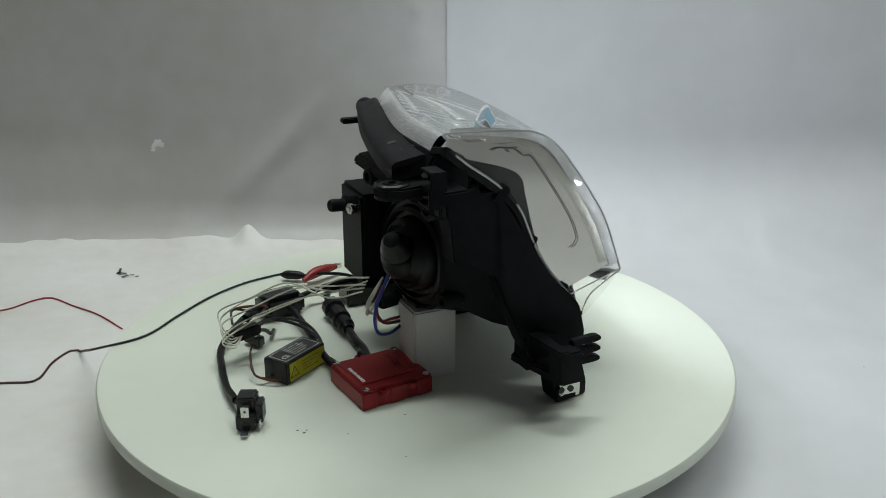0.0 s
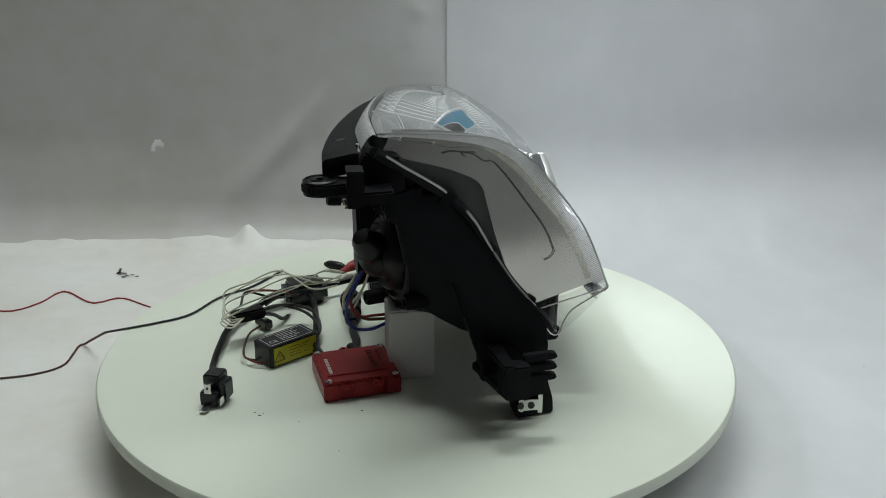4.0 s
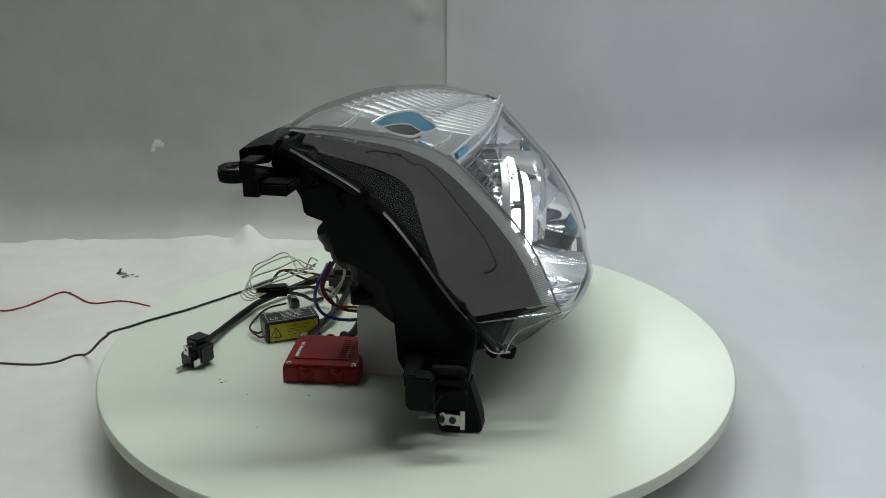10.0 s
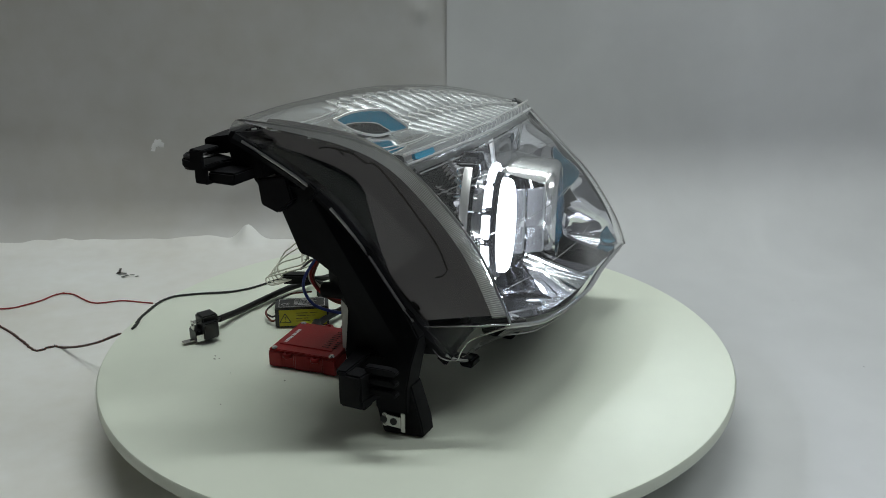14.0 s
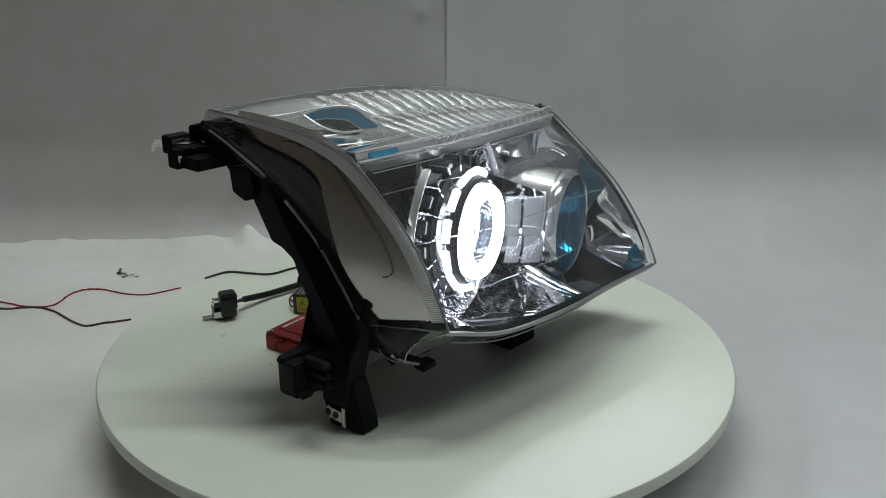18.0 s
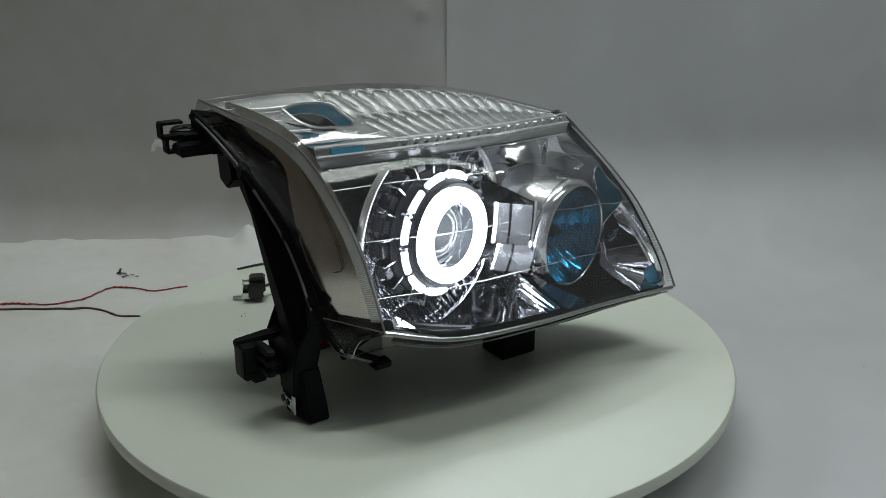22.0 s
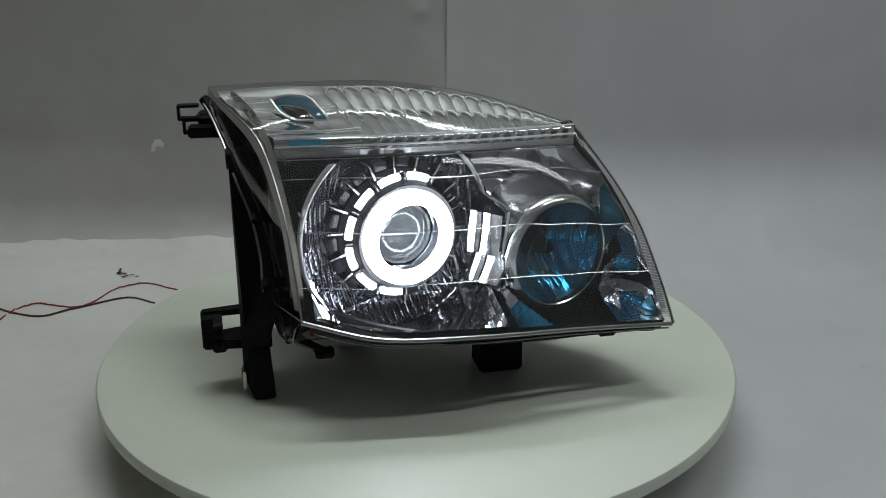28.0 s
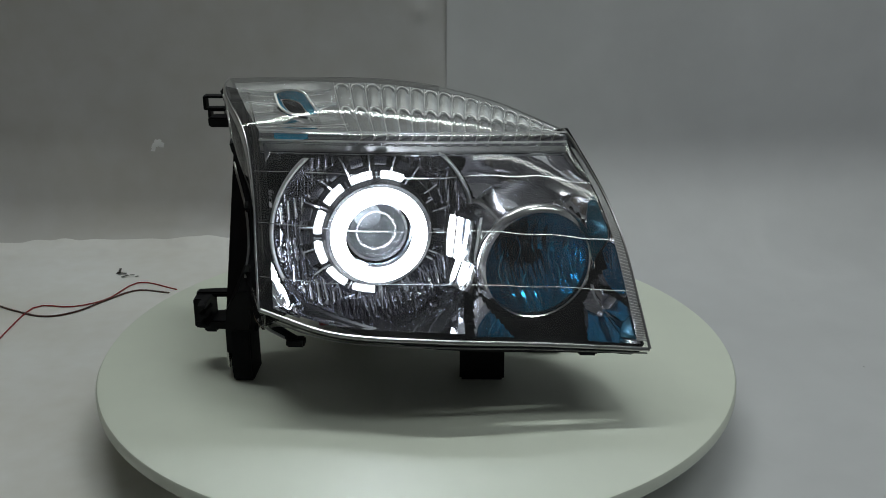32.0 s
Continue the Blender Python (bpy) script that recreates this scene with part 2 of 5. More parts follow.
def soft_waves(x, s):
    return 0.016 * noise.noise((x * 2.0, s * 1.6, 3)) + 0.006 * noise.noise((x * 6 + s * 2, s * 3, 8))


def grey_sheet(u, v):
    """The grey sheet hanging behind one half of the table."""
    x = -0.9 + (SEAM + 0.9) * u
    edge, z = fold_line(x), -0.001 + 1.7 * v ** 1.7
    w = smooth_step(0, 0.15, z)
    bend = 0.06 - min(max(z, 0.0005), 0.06)
    y = edge - (0.06 - math.sqrt(0.06 ** 2 - bend ** 2)) + w * (soft_waves(x, z) + 0.05 * abs(x - SEAM))
    d = (x + 0.24) * 0.75 - (z - 0.10) * 0.66   # a diagonal crease
    y -= 0.010 * w * math.exp(-(d / 0.018) ** 2) * math.exp(-((z - 0.1) / 0.09) ** 2)
    for cx, cz, cr, h in ((0.006, 0.335, 0.010, -0.004), (-0.72, 0.36, 0.03, -0.014), (-0.70, 0.30, 0.012, 0.006)):
        y += h * math.exp(-((x - cx) ** 2 + (z - cz) ** 2) / cr ** 2)
    y += 0.003 * smooth_step(0.2, 0.3, z) * math.sin(40 * x) * smooth_step(-0.03, 0.02, x)
    return Vector((x, y, z))


def white_sweep(u, v):
    """White paper that runs back over the table and sweeps up into the wall."""
    x = SEAM + 1.45 * u
    edge, r = fold_line(x), 0.15
    # Out of view, the near edge is stretched so the lamp's side mirrors paper.
    near_end = -0.365 - 0.27 * smooth_step(0.22, 0.45, x)
    s = near_end + (2.1 - near_end) * v
    flat = edge - r
    if s < flat:
        p = Vector((x, s, 0))
    elif s < flat + r * math.pi / 2:
        a = (s - flat) / r
        p = Vector((x, flat + r * math.sin(a), r - r * math.cos(a)))
    else:
        p = Vector((x, edge, r + s - flat - r * math.pi / 2))
    w = smooth_step(flat, flat + 0.25, s)
    p.y += w * (soft_waves(x, p.z) + 0.05 * abs(x - SEAM))
    for cx, cz, cr, h in ((0.50, 0.03, 0.025, 0.004), (0.47, 0.012, 0.012, -0.003)):
        p.z += h * math.exp(-((x - cx) ** 2 + (p.z - cz) ** 2) / cr ** 2)
    p.z += 0.0015 * noise.noise((x * 5, s * 5, 9)) * smooth_step(0.31, 0.36, math.hypot(x, s)) + 0.0015
    return p


def white_floor(u, v):
    """White paper over the other half of the table, crumpled where its torn edge lies on the foot of the hanging sheet."""
    # Out of view, the left end is cut short so the chrome mirrors darkness.
    x = -0.72 + (SEAM + 0.72) * u
    left = smooth_step(0.0, -0.25, x)
    near_end = -0.365 - 0.08 * smooth_step(-0.3, -0.7, x)
    end = fold_line(x) - 0.036 + left * (0.012 * noise.noise((x * 6, 0, 2)) + 0.008 * noise.noise((x * 19, 0, 7)))
    y = near_end + (end - near_end) * v
    far = smooth_step(end - 0.10, end - 0.01, y)
    ripple = noise.noise((x * 11, y * 13, 0)) + 0.7 * noise.noise((x * 26, y * 30, 5))
    foot = max(0.0, y - fold_line(x) + 0.06)
    z = foot ** 2 / 0.11 + left * far * (0.010 * max(ripple, 0) + 0.002)
    z += 0.020 * math.exp(-((x + 0.25) / 0.016) ** 2) * smooth_step(end - 0.035, end, y)
    z += 0.0015 * noise.noise((x * 5, y * 5, 9)) * smooth_step(0.31, 0.36, math.hypot(x, y))
    return Vector((x, y, max(z, 0) + 0.0015))


def build_room():
    whole("backdrop_grey", grid(grey_sheet, 120, 170), CLOTH, "grey backdrop sheet toned down for shade, hanging behind the turntable, softly creased")
    whole("backdrop_white", grid(white_sweep, 140, 230), SWEEP, "white paper toned down for shade, swept up behind the turntable")
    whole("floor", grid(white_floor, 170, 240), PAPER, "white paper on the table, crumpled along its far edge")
    # Unseen walls added round the table; tones chosen for what the chrome mirrors.
    for name, c, size, mat in (("wall_north", (0, 1.55, 0.6), (4.4, 0.1, 2.8), WALL), ("wall_south", (0, -2.15, 0.6), (4.4, 0.1, 2.8), DIM),
                               ("wall_east", (2.25, -0.3, 0.6), (0.1, 3.6, 2.8), WALL), ("wall_west", (-2.25, -0.3, 0.6), (0.1, 3.6, 2.8), BROWN),
                               ("ceiling", (0, -0.3, 2.05), (4.6, 3.8, 0.1), WALL), ("room_floor", (0, -0.3, -0.85), (4.6, 3.8, 0.1), DARK)):
        bm = bmesh.new()
        box(bm, c, size)
        whole(name, bm, mat, "plain unseen surface added to close the room, toned for reflections")
    bm = bmesh.new()
    box(bm, (0.39, 0.01, -0.03), (2.25, 1.26, 0.05), 0.005)
    whole("table_top", bm, WALL, "pale table top under the paper", "table", "")


build_room()


def build_turntable():
    table = tagged(new("turntable"), "round ivory turntable with a dark drum base, slowly turning", "turntable")
    table.location = (0, 0, 0)
    bm = lathe([(0, 1), (215, 1), (218, 6), (218, 42), (214, 45.6), (0, 45.6)], Matrix(), 72)
    part("drum", bm, DRUM, table, "dark drum base")
    bm = lathe([(0, 46), (293, 46), (299, 47.5), (301, 50), (301, 57), (299.5, 59.4), (297, 60), (0, 60)], Matrix(), 160)
    plate = part("plate", bm, PLATE, table, "ivory lacquered round plate")
    return table, plate


turntable, plate = build_turntable()

# ---------------------------------------------------------------- the headlight
FWD = Vector((0.272, -0.962, 0.0))
RIGHT = Vector((0.962, 0.272, 0.0))
LOW = Vector((-27, -98, 142))                   # middle of the light ring
HIGH = Vector((106, -100, 118))                 # middle of the blue lens

# sections of the outer lens from its rear top edge, over the brow, to its lower edge
SECTIONS = [
    [(-182, 54, 248), (-180, 28, 247), (-173, 0, 244), (-161, -30, 238), (-147, -55, 226), (-138, -75, 209), (-129, -105, 174), (-125, -126, 143), (-121, -147, 95)],
    [(-112, 52, 250), (-105, 28, 252), (-97, 0, 251), (-86, -30, 246), (-75.7, -55.3, 231.4), (-67.3, -80.6, 210.7), (-61.9, -112, 170.5), (-60.5, -137.7, 126), (-60.1, -157.5, 79.1)],
    [(-20, 30, 251), (-15, 14, 252.5), (-9, -8, 252), (0, -35, 246), (6, -63, 230), (11, -92, 207), (14, -121, 170), (16, -147, 126), (18, -165, 77)],
    [(60, 2, 241), (63, -10, 241), (67, -25, 239), (72, -42, 234), (78, -62, 223), (84, -84, 203), (91, -111, 167), (98, -137, 119), (105, -155, 71)],
    [(128, -45, 222), (131, -50, 219), (136, -56, 213), (141, -62, 205), (154, -76, 185), (165, -92, 165), (175, -112, 140), (186, -136, 98), (195, -147, 64)],
]
FLANGE = [(-188, 56, 236), (-178, 36, 221), (-168, 6, 200), (-160, -16, 178), (-148, -36, 145), (-143, -55, 115), (-142, -80, 85), (-128, -96, 62), (-102, -103, 48)]

PANE = FLANGE[:6] + [(-142, -80, 88)]


def hermite(rows, s):
    s = min(max(s, 0), 1) * (len(rows) - 1)
    k = min(int(s), len(rows) - 2)
    t = s - k
    b, c = Vector(rows[k]), Vector(rows[k + 1])
    a = Vector(rows[k - 1]) if k else 2 * b - c
    d = Vector(rows[k + 2]) if k + 2 < len(rows) else 2 * c - b
    return 0.5 * ((2 * b) + (c - a) * t + (2 * a - 5 * b + 4 * c - d) * t * t + (3 * b - a - 3 * c + d) * t ** 3)


def lens_at(u, v):
    return hermite([hermite(s, v) for s in SECTIONS], u)


def lens_normal(u, v):
    e = 0.01
    a = lens_at(min(u + e, 1), v) - lens_at(max(u - e, 0), v)
    b = lens_at(u, min(v + e, 1)) - lens_at(u, max(v - e, 0))
    return b.cross(a).normalized()             # points out of the lamp


def inside(u, v, d):
    return lens_at(u, v) - d * lens_normal(u, v)


def side_at(u, v):
    """The clear side pane, from the lens's edge (u = 0) back to the flange (u = 1)."""
    a, b = hermite(SECTIONS[0], v), hermite(PANE, v)
    p = a.lerp(b, u)
    p.x -= 5 * math.sin(math.pi * u) * math.sin(math.pi * min(v * 1.3, 1))
    return p


LEDGE = (Vector((-131, -62, 213)), Vector((130, -58, 212)))


def ledge_at(u):
    return LEDGE[0].lerp(LEDGE[1], u) + Vector((0, -7 * math.sin(math.pi * u), 0))


def cut_bowl(bm, top, low):
    for z, no in ((top, (0, 0, 1)), (low, (0, 0.25, -1))):
        bmesh.ops.bisect_plane(bm, geom=bm.verts[:] + bm.edges[:] + bm.faces[:], plane_co=(0, -90, z), plane_no=no, clear_outer=True)
    return bm


def build_lens(lamp):
    part("outer_lens", grid(lens_at, 60, 64), LENS, lamp, "clear plastic outer lens").visible_shadow = False
    side = part("side_lens", grid(side_at, 16, 48), SIDE, lamp, "clear side pane of the lens")
    side.visible_shadow = False
    # clear skirt under the side pane, drawn down to the lug
    low = [Vector(p) for p in ((-121, -147, 94), (-122, -128, 84), (-124, -114, 76), (-126, -107, 66), (-128, -103, 58), (-138, -92, 64), (-142, -80, 87))]

    def skirt_at(u, v):
        return side_at(u, 1.0).lerp(hermite(low, u), v) + Vector((-1.5 * math.sin(math.pi * v), 0, 0))
    part("skirt", grid(skirt_at, 20, 8), SIDE, lamp, "clear lower skirt of the lens").visible_shadow = False
    part("skirt_edge", tube(low, 0.7, 6, 50), STEEL, lamp, "bright edge of the skirt")
    part("pane_foot", tube([side_at(i / 8, 1.0) for i in range(9)], 0.7, 6, 30), STEEL, lamp, "bright lower edge of the side pane")

    def under(u, v):
        return lens_at(0.25 * u, 1).lerp(Vector((-128 + 60 * u, -103 - 14 * u, 58 + 8 * u)), v) + Vector((0, 0, -3 * math.sin(math.pi * v)))
    part("underside", grid(under, 14, 8), SIDE, lamp, "clear underside of the lens").visible_shadow = False
    # milky lip along the rear top edge
    part("rear_lip", grid(lambda u, v: lens_at(0.62 * u, 0) + Vector((0, 1.5 + 10 * v, -2 * v - 9 * v * v)), 40, 6), MILKY, lamp, "milky clear rear lip of the lens").visible_shadow = False
    # ribbed border of the side pane
    bm = bmesh.new()
    for k in range(230):
        v = 0.03 + 0.955 * k / 230
        p, q = side_at(0.015, v), side_at(0.015 + 0.12 * (0.75 + 0.5 * v), v)
        d = (q - p).normalized()
        n = Vector((-1, 0, 0))
        w = d.cross(n).normalized() * 0.3
        p, q = p + n * 0.5, q + n * 0.5
        bm.faces.new([bm.verts.new(x) for x in (p - w, q - w, q + w + n * 0.3, p + w + n * 0.3)])
    part("border_band", grid(lambda u, v: side_at(0.012 + 0.12 * u * (0.75 + 0.5 * v), 0.03 + 0.95 * v) + Vector((-0.3, 0, 0)), 2, 60), FILM, lamp, "milky border of the side pane").visible_shadow = False
    ribs = part("border_ribs", bm, PRINT, lamp, "fine moulded ribs along the pane's edge")
    ribs["kind"] = "stuff"
    # edges of the clear shell catch the light
    part("front_edge", tube([lens_at(0, i / 24) for i in range(25)], 0.9, 6, 90), GREY, lamp, "bright edge between lens and side pane")
    part("rear_edge", tube([lens_at(i / 20, 0) + Vector((0, 1, -1)) for i in range(21)], 0.6, 6, 60), GREY, lamp, "thin rear edge of the lens")
    part("right_edge", tube([lens_at(1, i / 24) for i in range(25)], 1.2, 6, 90), GREY, lamp, "thin dark edge of the lens")
    part("lower_rim", tube([lens_at(i / 20, 1.0) + Vector((0, 3, -2)) for i in range(21)], 1.9, 8, 80), GREY, lamp, "grey lower rim of the lens")
    bm = bmesh.new()
    for k in range(90):
        v = 0.36 + 0.62 * k / 90
        p, q = lens_at(1, v), lens_at(0.975, v)
        n = lens_normal(0.99, v) * 0.4
        w = (lens_at(1, v + 0.004) - p) * 0.35
        bm.faces.new([bm.verts.new(x) for x in (p + n, q + n, q + w + 1.6 * n, p + w + 1.6 * n)])
    ribs = part("edge_ribs", bm, PRINT, lamp, "fine moulded ribs along the edge")
    ribs["kind"] = "stuff"
    part("edge_band", grid(lambda u, v: lens_at(0.975 + 0.025 * u, 0.36 + 0.62 * v) + 0.25 * lens_normal(0.98, 0.36 + 0.62 * v), 2, 40), FILM, lamp, "milky border of the lens").visible_shadow = False
    # smoked lip under the front edge
    part("chin", grid(lambda u, v: lens_at(0.04 + 0.96 * u, 1) + Vector((0, 3 + 7 * v, -2 - (8 - 3 * u) * v)), 60, 4), SMOKE, lamp, "dark glossy lip under the lens")
    part("chin_line", tube([lens_at(0.04 + 0.96 * i / 20, 1) + Vector((0, 8, -11 + 3 * i / 20)) for i in range(21)], 0.7, 6, 70), GREY, lamp, "grey line along the lip")
    # fine moulded lines across the lens
    for rows in (((0.01, 0.68), (0.3, 0.68), (0.6, 0.673), (0.75, 0.67), (0.9, 0.6), (0.98, 0.53)),
                 ((0.01, 0.812), (0.15, 0.796), (0.6, 0.79), (0.75, 0.793), (0.9, 0.767), (0.98, 0.742)),
                 ((0.01, 0.938), (0.15, 0.914), (0.3, 0.896), (0.75, 0.89), (0.9, 0.866), (0.98, 0.85))):
        u, v = zip(*rows)
        pts = [inside(x, float(np.interp(x, u, v)), 1.0) for x in (0.01 + 0.97 * i / 24 for i in range(25))]
        part("moulded_line", tube(pts, 0.35, 4, 60), STEEL, lamp, "thin moulded line in the lens")


def build_reflectors(lamp):
    def hole(p):
        for c, r in ((LOW, 90), (HIGH, 55)):
            d = p - c
            d -= d.dot(FWD) * FWD
            if d.length < r:
                return True
        return False

    def bezel_at(u, v):
        steep = 0.91 + 0.045 * smooth_step(0.36, 0.5, v)
        cheek = 0.5 * smooth_step(steep, 1.0, u) + 0.5 * min(max((u - steep) / (1 - steep), 0), 1)
        deep = math.sin(math.pi * min(u * 4, 0.5)) * math.sin(math.pi * min((1 - v) * 2.2, 0.5)) * (1 - cheek)
        q = inside(0.045 + 0.94 * u, 0.545 + 0.445 * v, 5 + 44 * deep)
        w = smooth_step(0.6, 0.72, u) * (1 - smooth_step(0.22, 0.42, v))
        q.y += w * (1.8 * math.sin(q.x * 0.17) + 1.6 * math.sin(q.z * 0.22 + q.x * 0.06))
        low = smooth_step(0.6, 0.72, v) * (1 - smooth_step(0.97, 1.0, v)) * (1 - smooth_step(0.45, 0.56, u))
        q.z += 1.2 * low * math.sin(q.x * 0.33) + 0.4 * low * math.sin(q.x * 0.9 + q.z * 0.3)
        return q
    part("bezel", grid(bezel_at, 150, 100, skip=hole), BEZEL, lamp, "chrome bezel round the lamps")

    # the blue lens's reflection, painted on the outer side of the bezel, and its tail in the lower corner
    def mirrored_blue(u, v):
        h = 0.06 + 0.50 * v
        outer = 0.995 - 0.03 * smooth_step(0.62, 1.0, v)
        w = 0.036 * math.sqrt(max(0, 1 - (2 * v - 1) ** 2)) * (0.5 + 0.8 * v)
        return bezel_at(outer - w * u, h) + Vector((-0.6, -1.0, 0.3))
    part("blue_reflection", grid(mirrored_blue, 14, 40), TEAL, lamp, "blue patch painted for the reflection of the blue lens")
    rim = [mirrored_blue(1, i / 30) for i in range(31)] + [mirrored_blue(0, 1 - i / 12) for i in range(1, 6)]
    part("reflection_line", tube(rim, 0.55, 5, 60), CHROME, lamp, "bright line round the painted blue reflection")
    part("corner_reflection", grid(lambda u, v: bezel_at(0.992 - 0.03 * u * v, 0.82 + 0.15 * v) + Vector((-0.6, -1.0, 0.3)), 8, 10), TEAL, lamp, "blue corner painted for a reflection in the bezel")

    # concave chrome wall between the bowl and the high beam
    p1, p2 = LOW - 26 * FWD + 76 * RIGHT, HIGH - 9 * FWD - 51 * RIGHT

    def saddle(u, v):
        p = p1.lerp(p2, u)
        return Vector((p.x + 5 * math.sin(math.pi * u) * math.sin(math.pi * v), p.y, 86 + (86 - 12 * u) * v))
    part("saddle", grid(saddle, 16, 20), CHROME, lamp, "concave chrome wall beside the high beam")
    for z in (104, 124, 146):
        part("saddle_step", boxes(((p1.lerp(p2, 0.3).x + 1, p1.lerp(p2, 0.3).y, z), (8, 18, 2), 0.5, pose(0, 0, 0, 0, 0, 20))), CHROME, lamp)

    # stepped chrome pocket against the high beam: two bright facets under two taller ones
    def facet(s0, s1, z0, z1, lean):
        def at(u, v):
            k, z = s0 + (s1 - s0) * u, z0 + (z1 - z0) * v
            bow = 0.9 * math.sin(math.pi * u) + 0.9 * math.sin(math.pi * v)
            return LOW + (52 + 17 * k + lean * (z - z0)) * RIGHT + (-2 + 33 * k + bow) * FWD + Vector((0, 0, z))
        return grid(at, 8, 8, 1.2)
    for s0, s1 in ((0.08, 0.44), (0.5, 0.98)):
        part("pocket_facet", facet(s0, s1, -46, -23, 0.38), CHROME, lamp, "bright chrome facet beside the high beam")
        part("pocket_facet", facet(s0, s1, -20, 16, 0.1), CHROME, lamp, "bright chrome facet beside the high beam")
    part("pocket_edge", tube([LOW + (75 + 6 * abs(z + 16) / 40) * RIGHT + 29 * FWD + Vector((0, 0, z)) for z in (-48, -38, -26, -14, -2, 10, 18)], 1.1, 6, 30), RIDGE, lamp, "bright edge of the pocket")

    def band(v):
        return min(0.94, 0.56 + 0.36 * (2 * v - 1) ** 2 + 0.2 * smooth_step(0.42, 0.7, v))

    def flat_wall(u, v):
        h = 0.08 + 0.905 * v
        p = hermite(SECTIONS[0], h).lerp(hermite(PANE, h), 0.04 + band(v) * u) + Vector((5, 3, 0))
        p.x = 0.1 * p.x + 0.9 * (-155 - 0.308 * p.y + 0.075 * (p.z - 165))      # nearly flat
        return p

    def roof(u, v):
        p = (ledge_at(u) + Vector((0, 2, -8.5))).lerp(bezel_at(u, 0), v)
        return p + Vector((0, 0, 2.5 * math.sin(math.pi * v) * math.sin(11 * u + 2 * v)))
    part("bezel_roof", grid(roof, 100, 20, skip=hole), BEZEL, lamp, "chrome roof of the bezel under the ledge")
    part("bezel_side", grid(flat_wall, 14, 40), SATIN, lamp, "dull metallised side wall of the bezel")
    for rows in (((0.50, 0.30), (0.46, 0.36), (0.50, 0.42), (0.40, 0.46), (0.36, 0.60), (0.33, 0.76), (0.36, 0.86)), ((0.36, 0.86), (0.44, 0.87), (0.52, 0.865)),
                 ((0.62, 0.24), (0.52, 0.27), (0.46, 0.34)), ((0.58, 0.33), (0.50, 0.31), (0.40, 0.36))):
        part("glue_trace", tube([flat_wall(u, v) + Vector((-1.2, 0, 0)) for u, v in rows], 0.4, 5, 30), DRUM, lamp, "fine dark trace of glue on the side wall")
    part("inner_band", grid(lambda u, v: side_at(0.97 - (0.93 - band(v)) * u, 0.08 + 0.88 * v) + Vector((13, 1, 0)), 8, 40), BLACK, lamp, "black inner skin behind the side pane")

    # turn signal above, pillowed chrome
    mouth = [Vector(p) for p in ((-129, 4, 243), (-116, -7, 248), (-99, -21, 248), (-91, -29, 241), (-84, -37, 232), (-93, -28, 229.5), (-110, -23, 229.5), (-122, -11, 234))]
    rows_at = (0.0, 0.36, 0.77, 1.0)           # three rows of pillows from the rear edge to the ledge

    def bed(u, v):
        a, b = lens_at(0.015 + 0.965 * u, 0.0) + Vector((0, -1, -2.2)), ledge_at(u)
        k = v / 0.77
        if k < 1:
            q = a.lerp(b + Vector((0, 3, 9)), k)
            q.z -= 2.5 * math.sin(math.pi * k)
        else:
            q = (b + Vector((0, 3, 9))).lerp(b, (v - 0.77) / 0.23)
        return q

    def pillow(u, v):
        q = bed(u, v)
        cx = (u * 24 + 1.2 * v) % 1
        k = 0 if v < rows_at[1] else 1 if v < rows_at[2] else 2
        cy = (v - rows_at[k]) / (rows_at[k + 1] - rows_at[k])
        bulge = (1 - (2 * cx - 1) ** 2) * (0.3 + 0.7 * (1 - (2 * cy - 1) ** 2))
        g = smooth_step(0.25, 0.34, u)
        long = 0.7 * math.sin(9 * math.pi * v + 3 * u) * (1 - g)
        return q + Vector((0, -0.9 * bulge * g, (1.6 * bulge - 1.9) * g + (long - 1.2) * (1 - g)))

    def opening(p):
        hit, n = False, len(mouth)
        for i in range(n):
            a, b = mouth[i], mouth[(i + 1) % n]
            if (a.y > p.y) != (b.y > p.y) and p.x < a.x + (p.y - a.y) * (b.x - a.x) / (b.y - a.y):
                hit = not hit
        return hit
    part("turn_reflector", grid(pillow, 270, 60, skip=opening), PILLOW, lamp, "pillowed chrome turn signal reflector")
    # bright tubes drawn for the highlights on the ridges between the pillows, each ending in a small hook
    for k in range(1, 25):
        pts = []
        for v in (0.02, 0.2, 0.36, 0.55, 0.77, 0.88, 0.98):
            u = (k - 1.2 * v) / 24
            if 0.29 <= u <= 1:
                p = bed(u, v) + Vector((0, 0, -1.2))
                if not opening(p):
                    pts.append(p)
        if len(pts) > 2:
            part("pillow_ridge", tube(pts, 0.35, 4, 24), RIDGE, lamp)
        for v, h in ((0.06, 0.05), (0.38, 0.09)):
            arc = [bed((k + 0.5 + 0.42 * math.cos(a) - 1.2 * (v + h)) / 24, v + h - h * math.sin(a)) + Vector((0, 0, 0.2)) for a in (math.pi * j / 6 for j in range(7))]
            if 7 < k < 24 and not any(opening(p) for p in arc):
                part("pillow_highlight", tube(arc, 0.7 if v < 0.2 else 1.05, 5, 12), RIDGE, lamp)
    for v in (0.12, 0.3, 0.46, 0.62):
        pts = [bed(0.01 + 0.3 * i / 8, v + 0.05 * math.sin(0.35 * i)) + Vector((0, 0, 0.1)) for i in range(9)]
        pts = pts[:next((i for i, p in enumerate(pts) if opening(p)), 9)]
        if len(pts) > 2:
            part("streak", tube(pts, 0.5, 5, 40), RIDGE, lamp, "long bright streak drawn on the reflector")
    part("crease", tube([bed(i / 20, 0.77) + Vector((0, -0.6, 0.6)) for i in range(21)], 0.8, 6, 60), RIDGE, lamp, "bright crease above the front row")
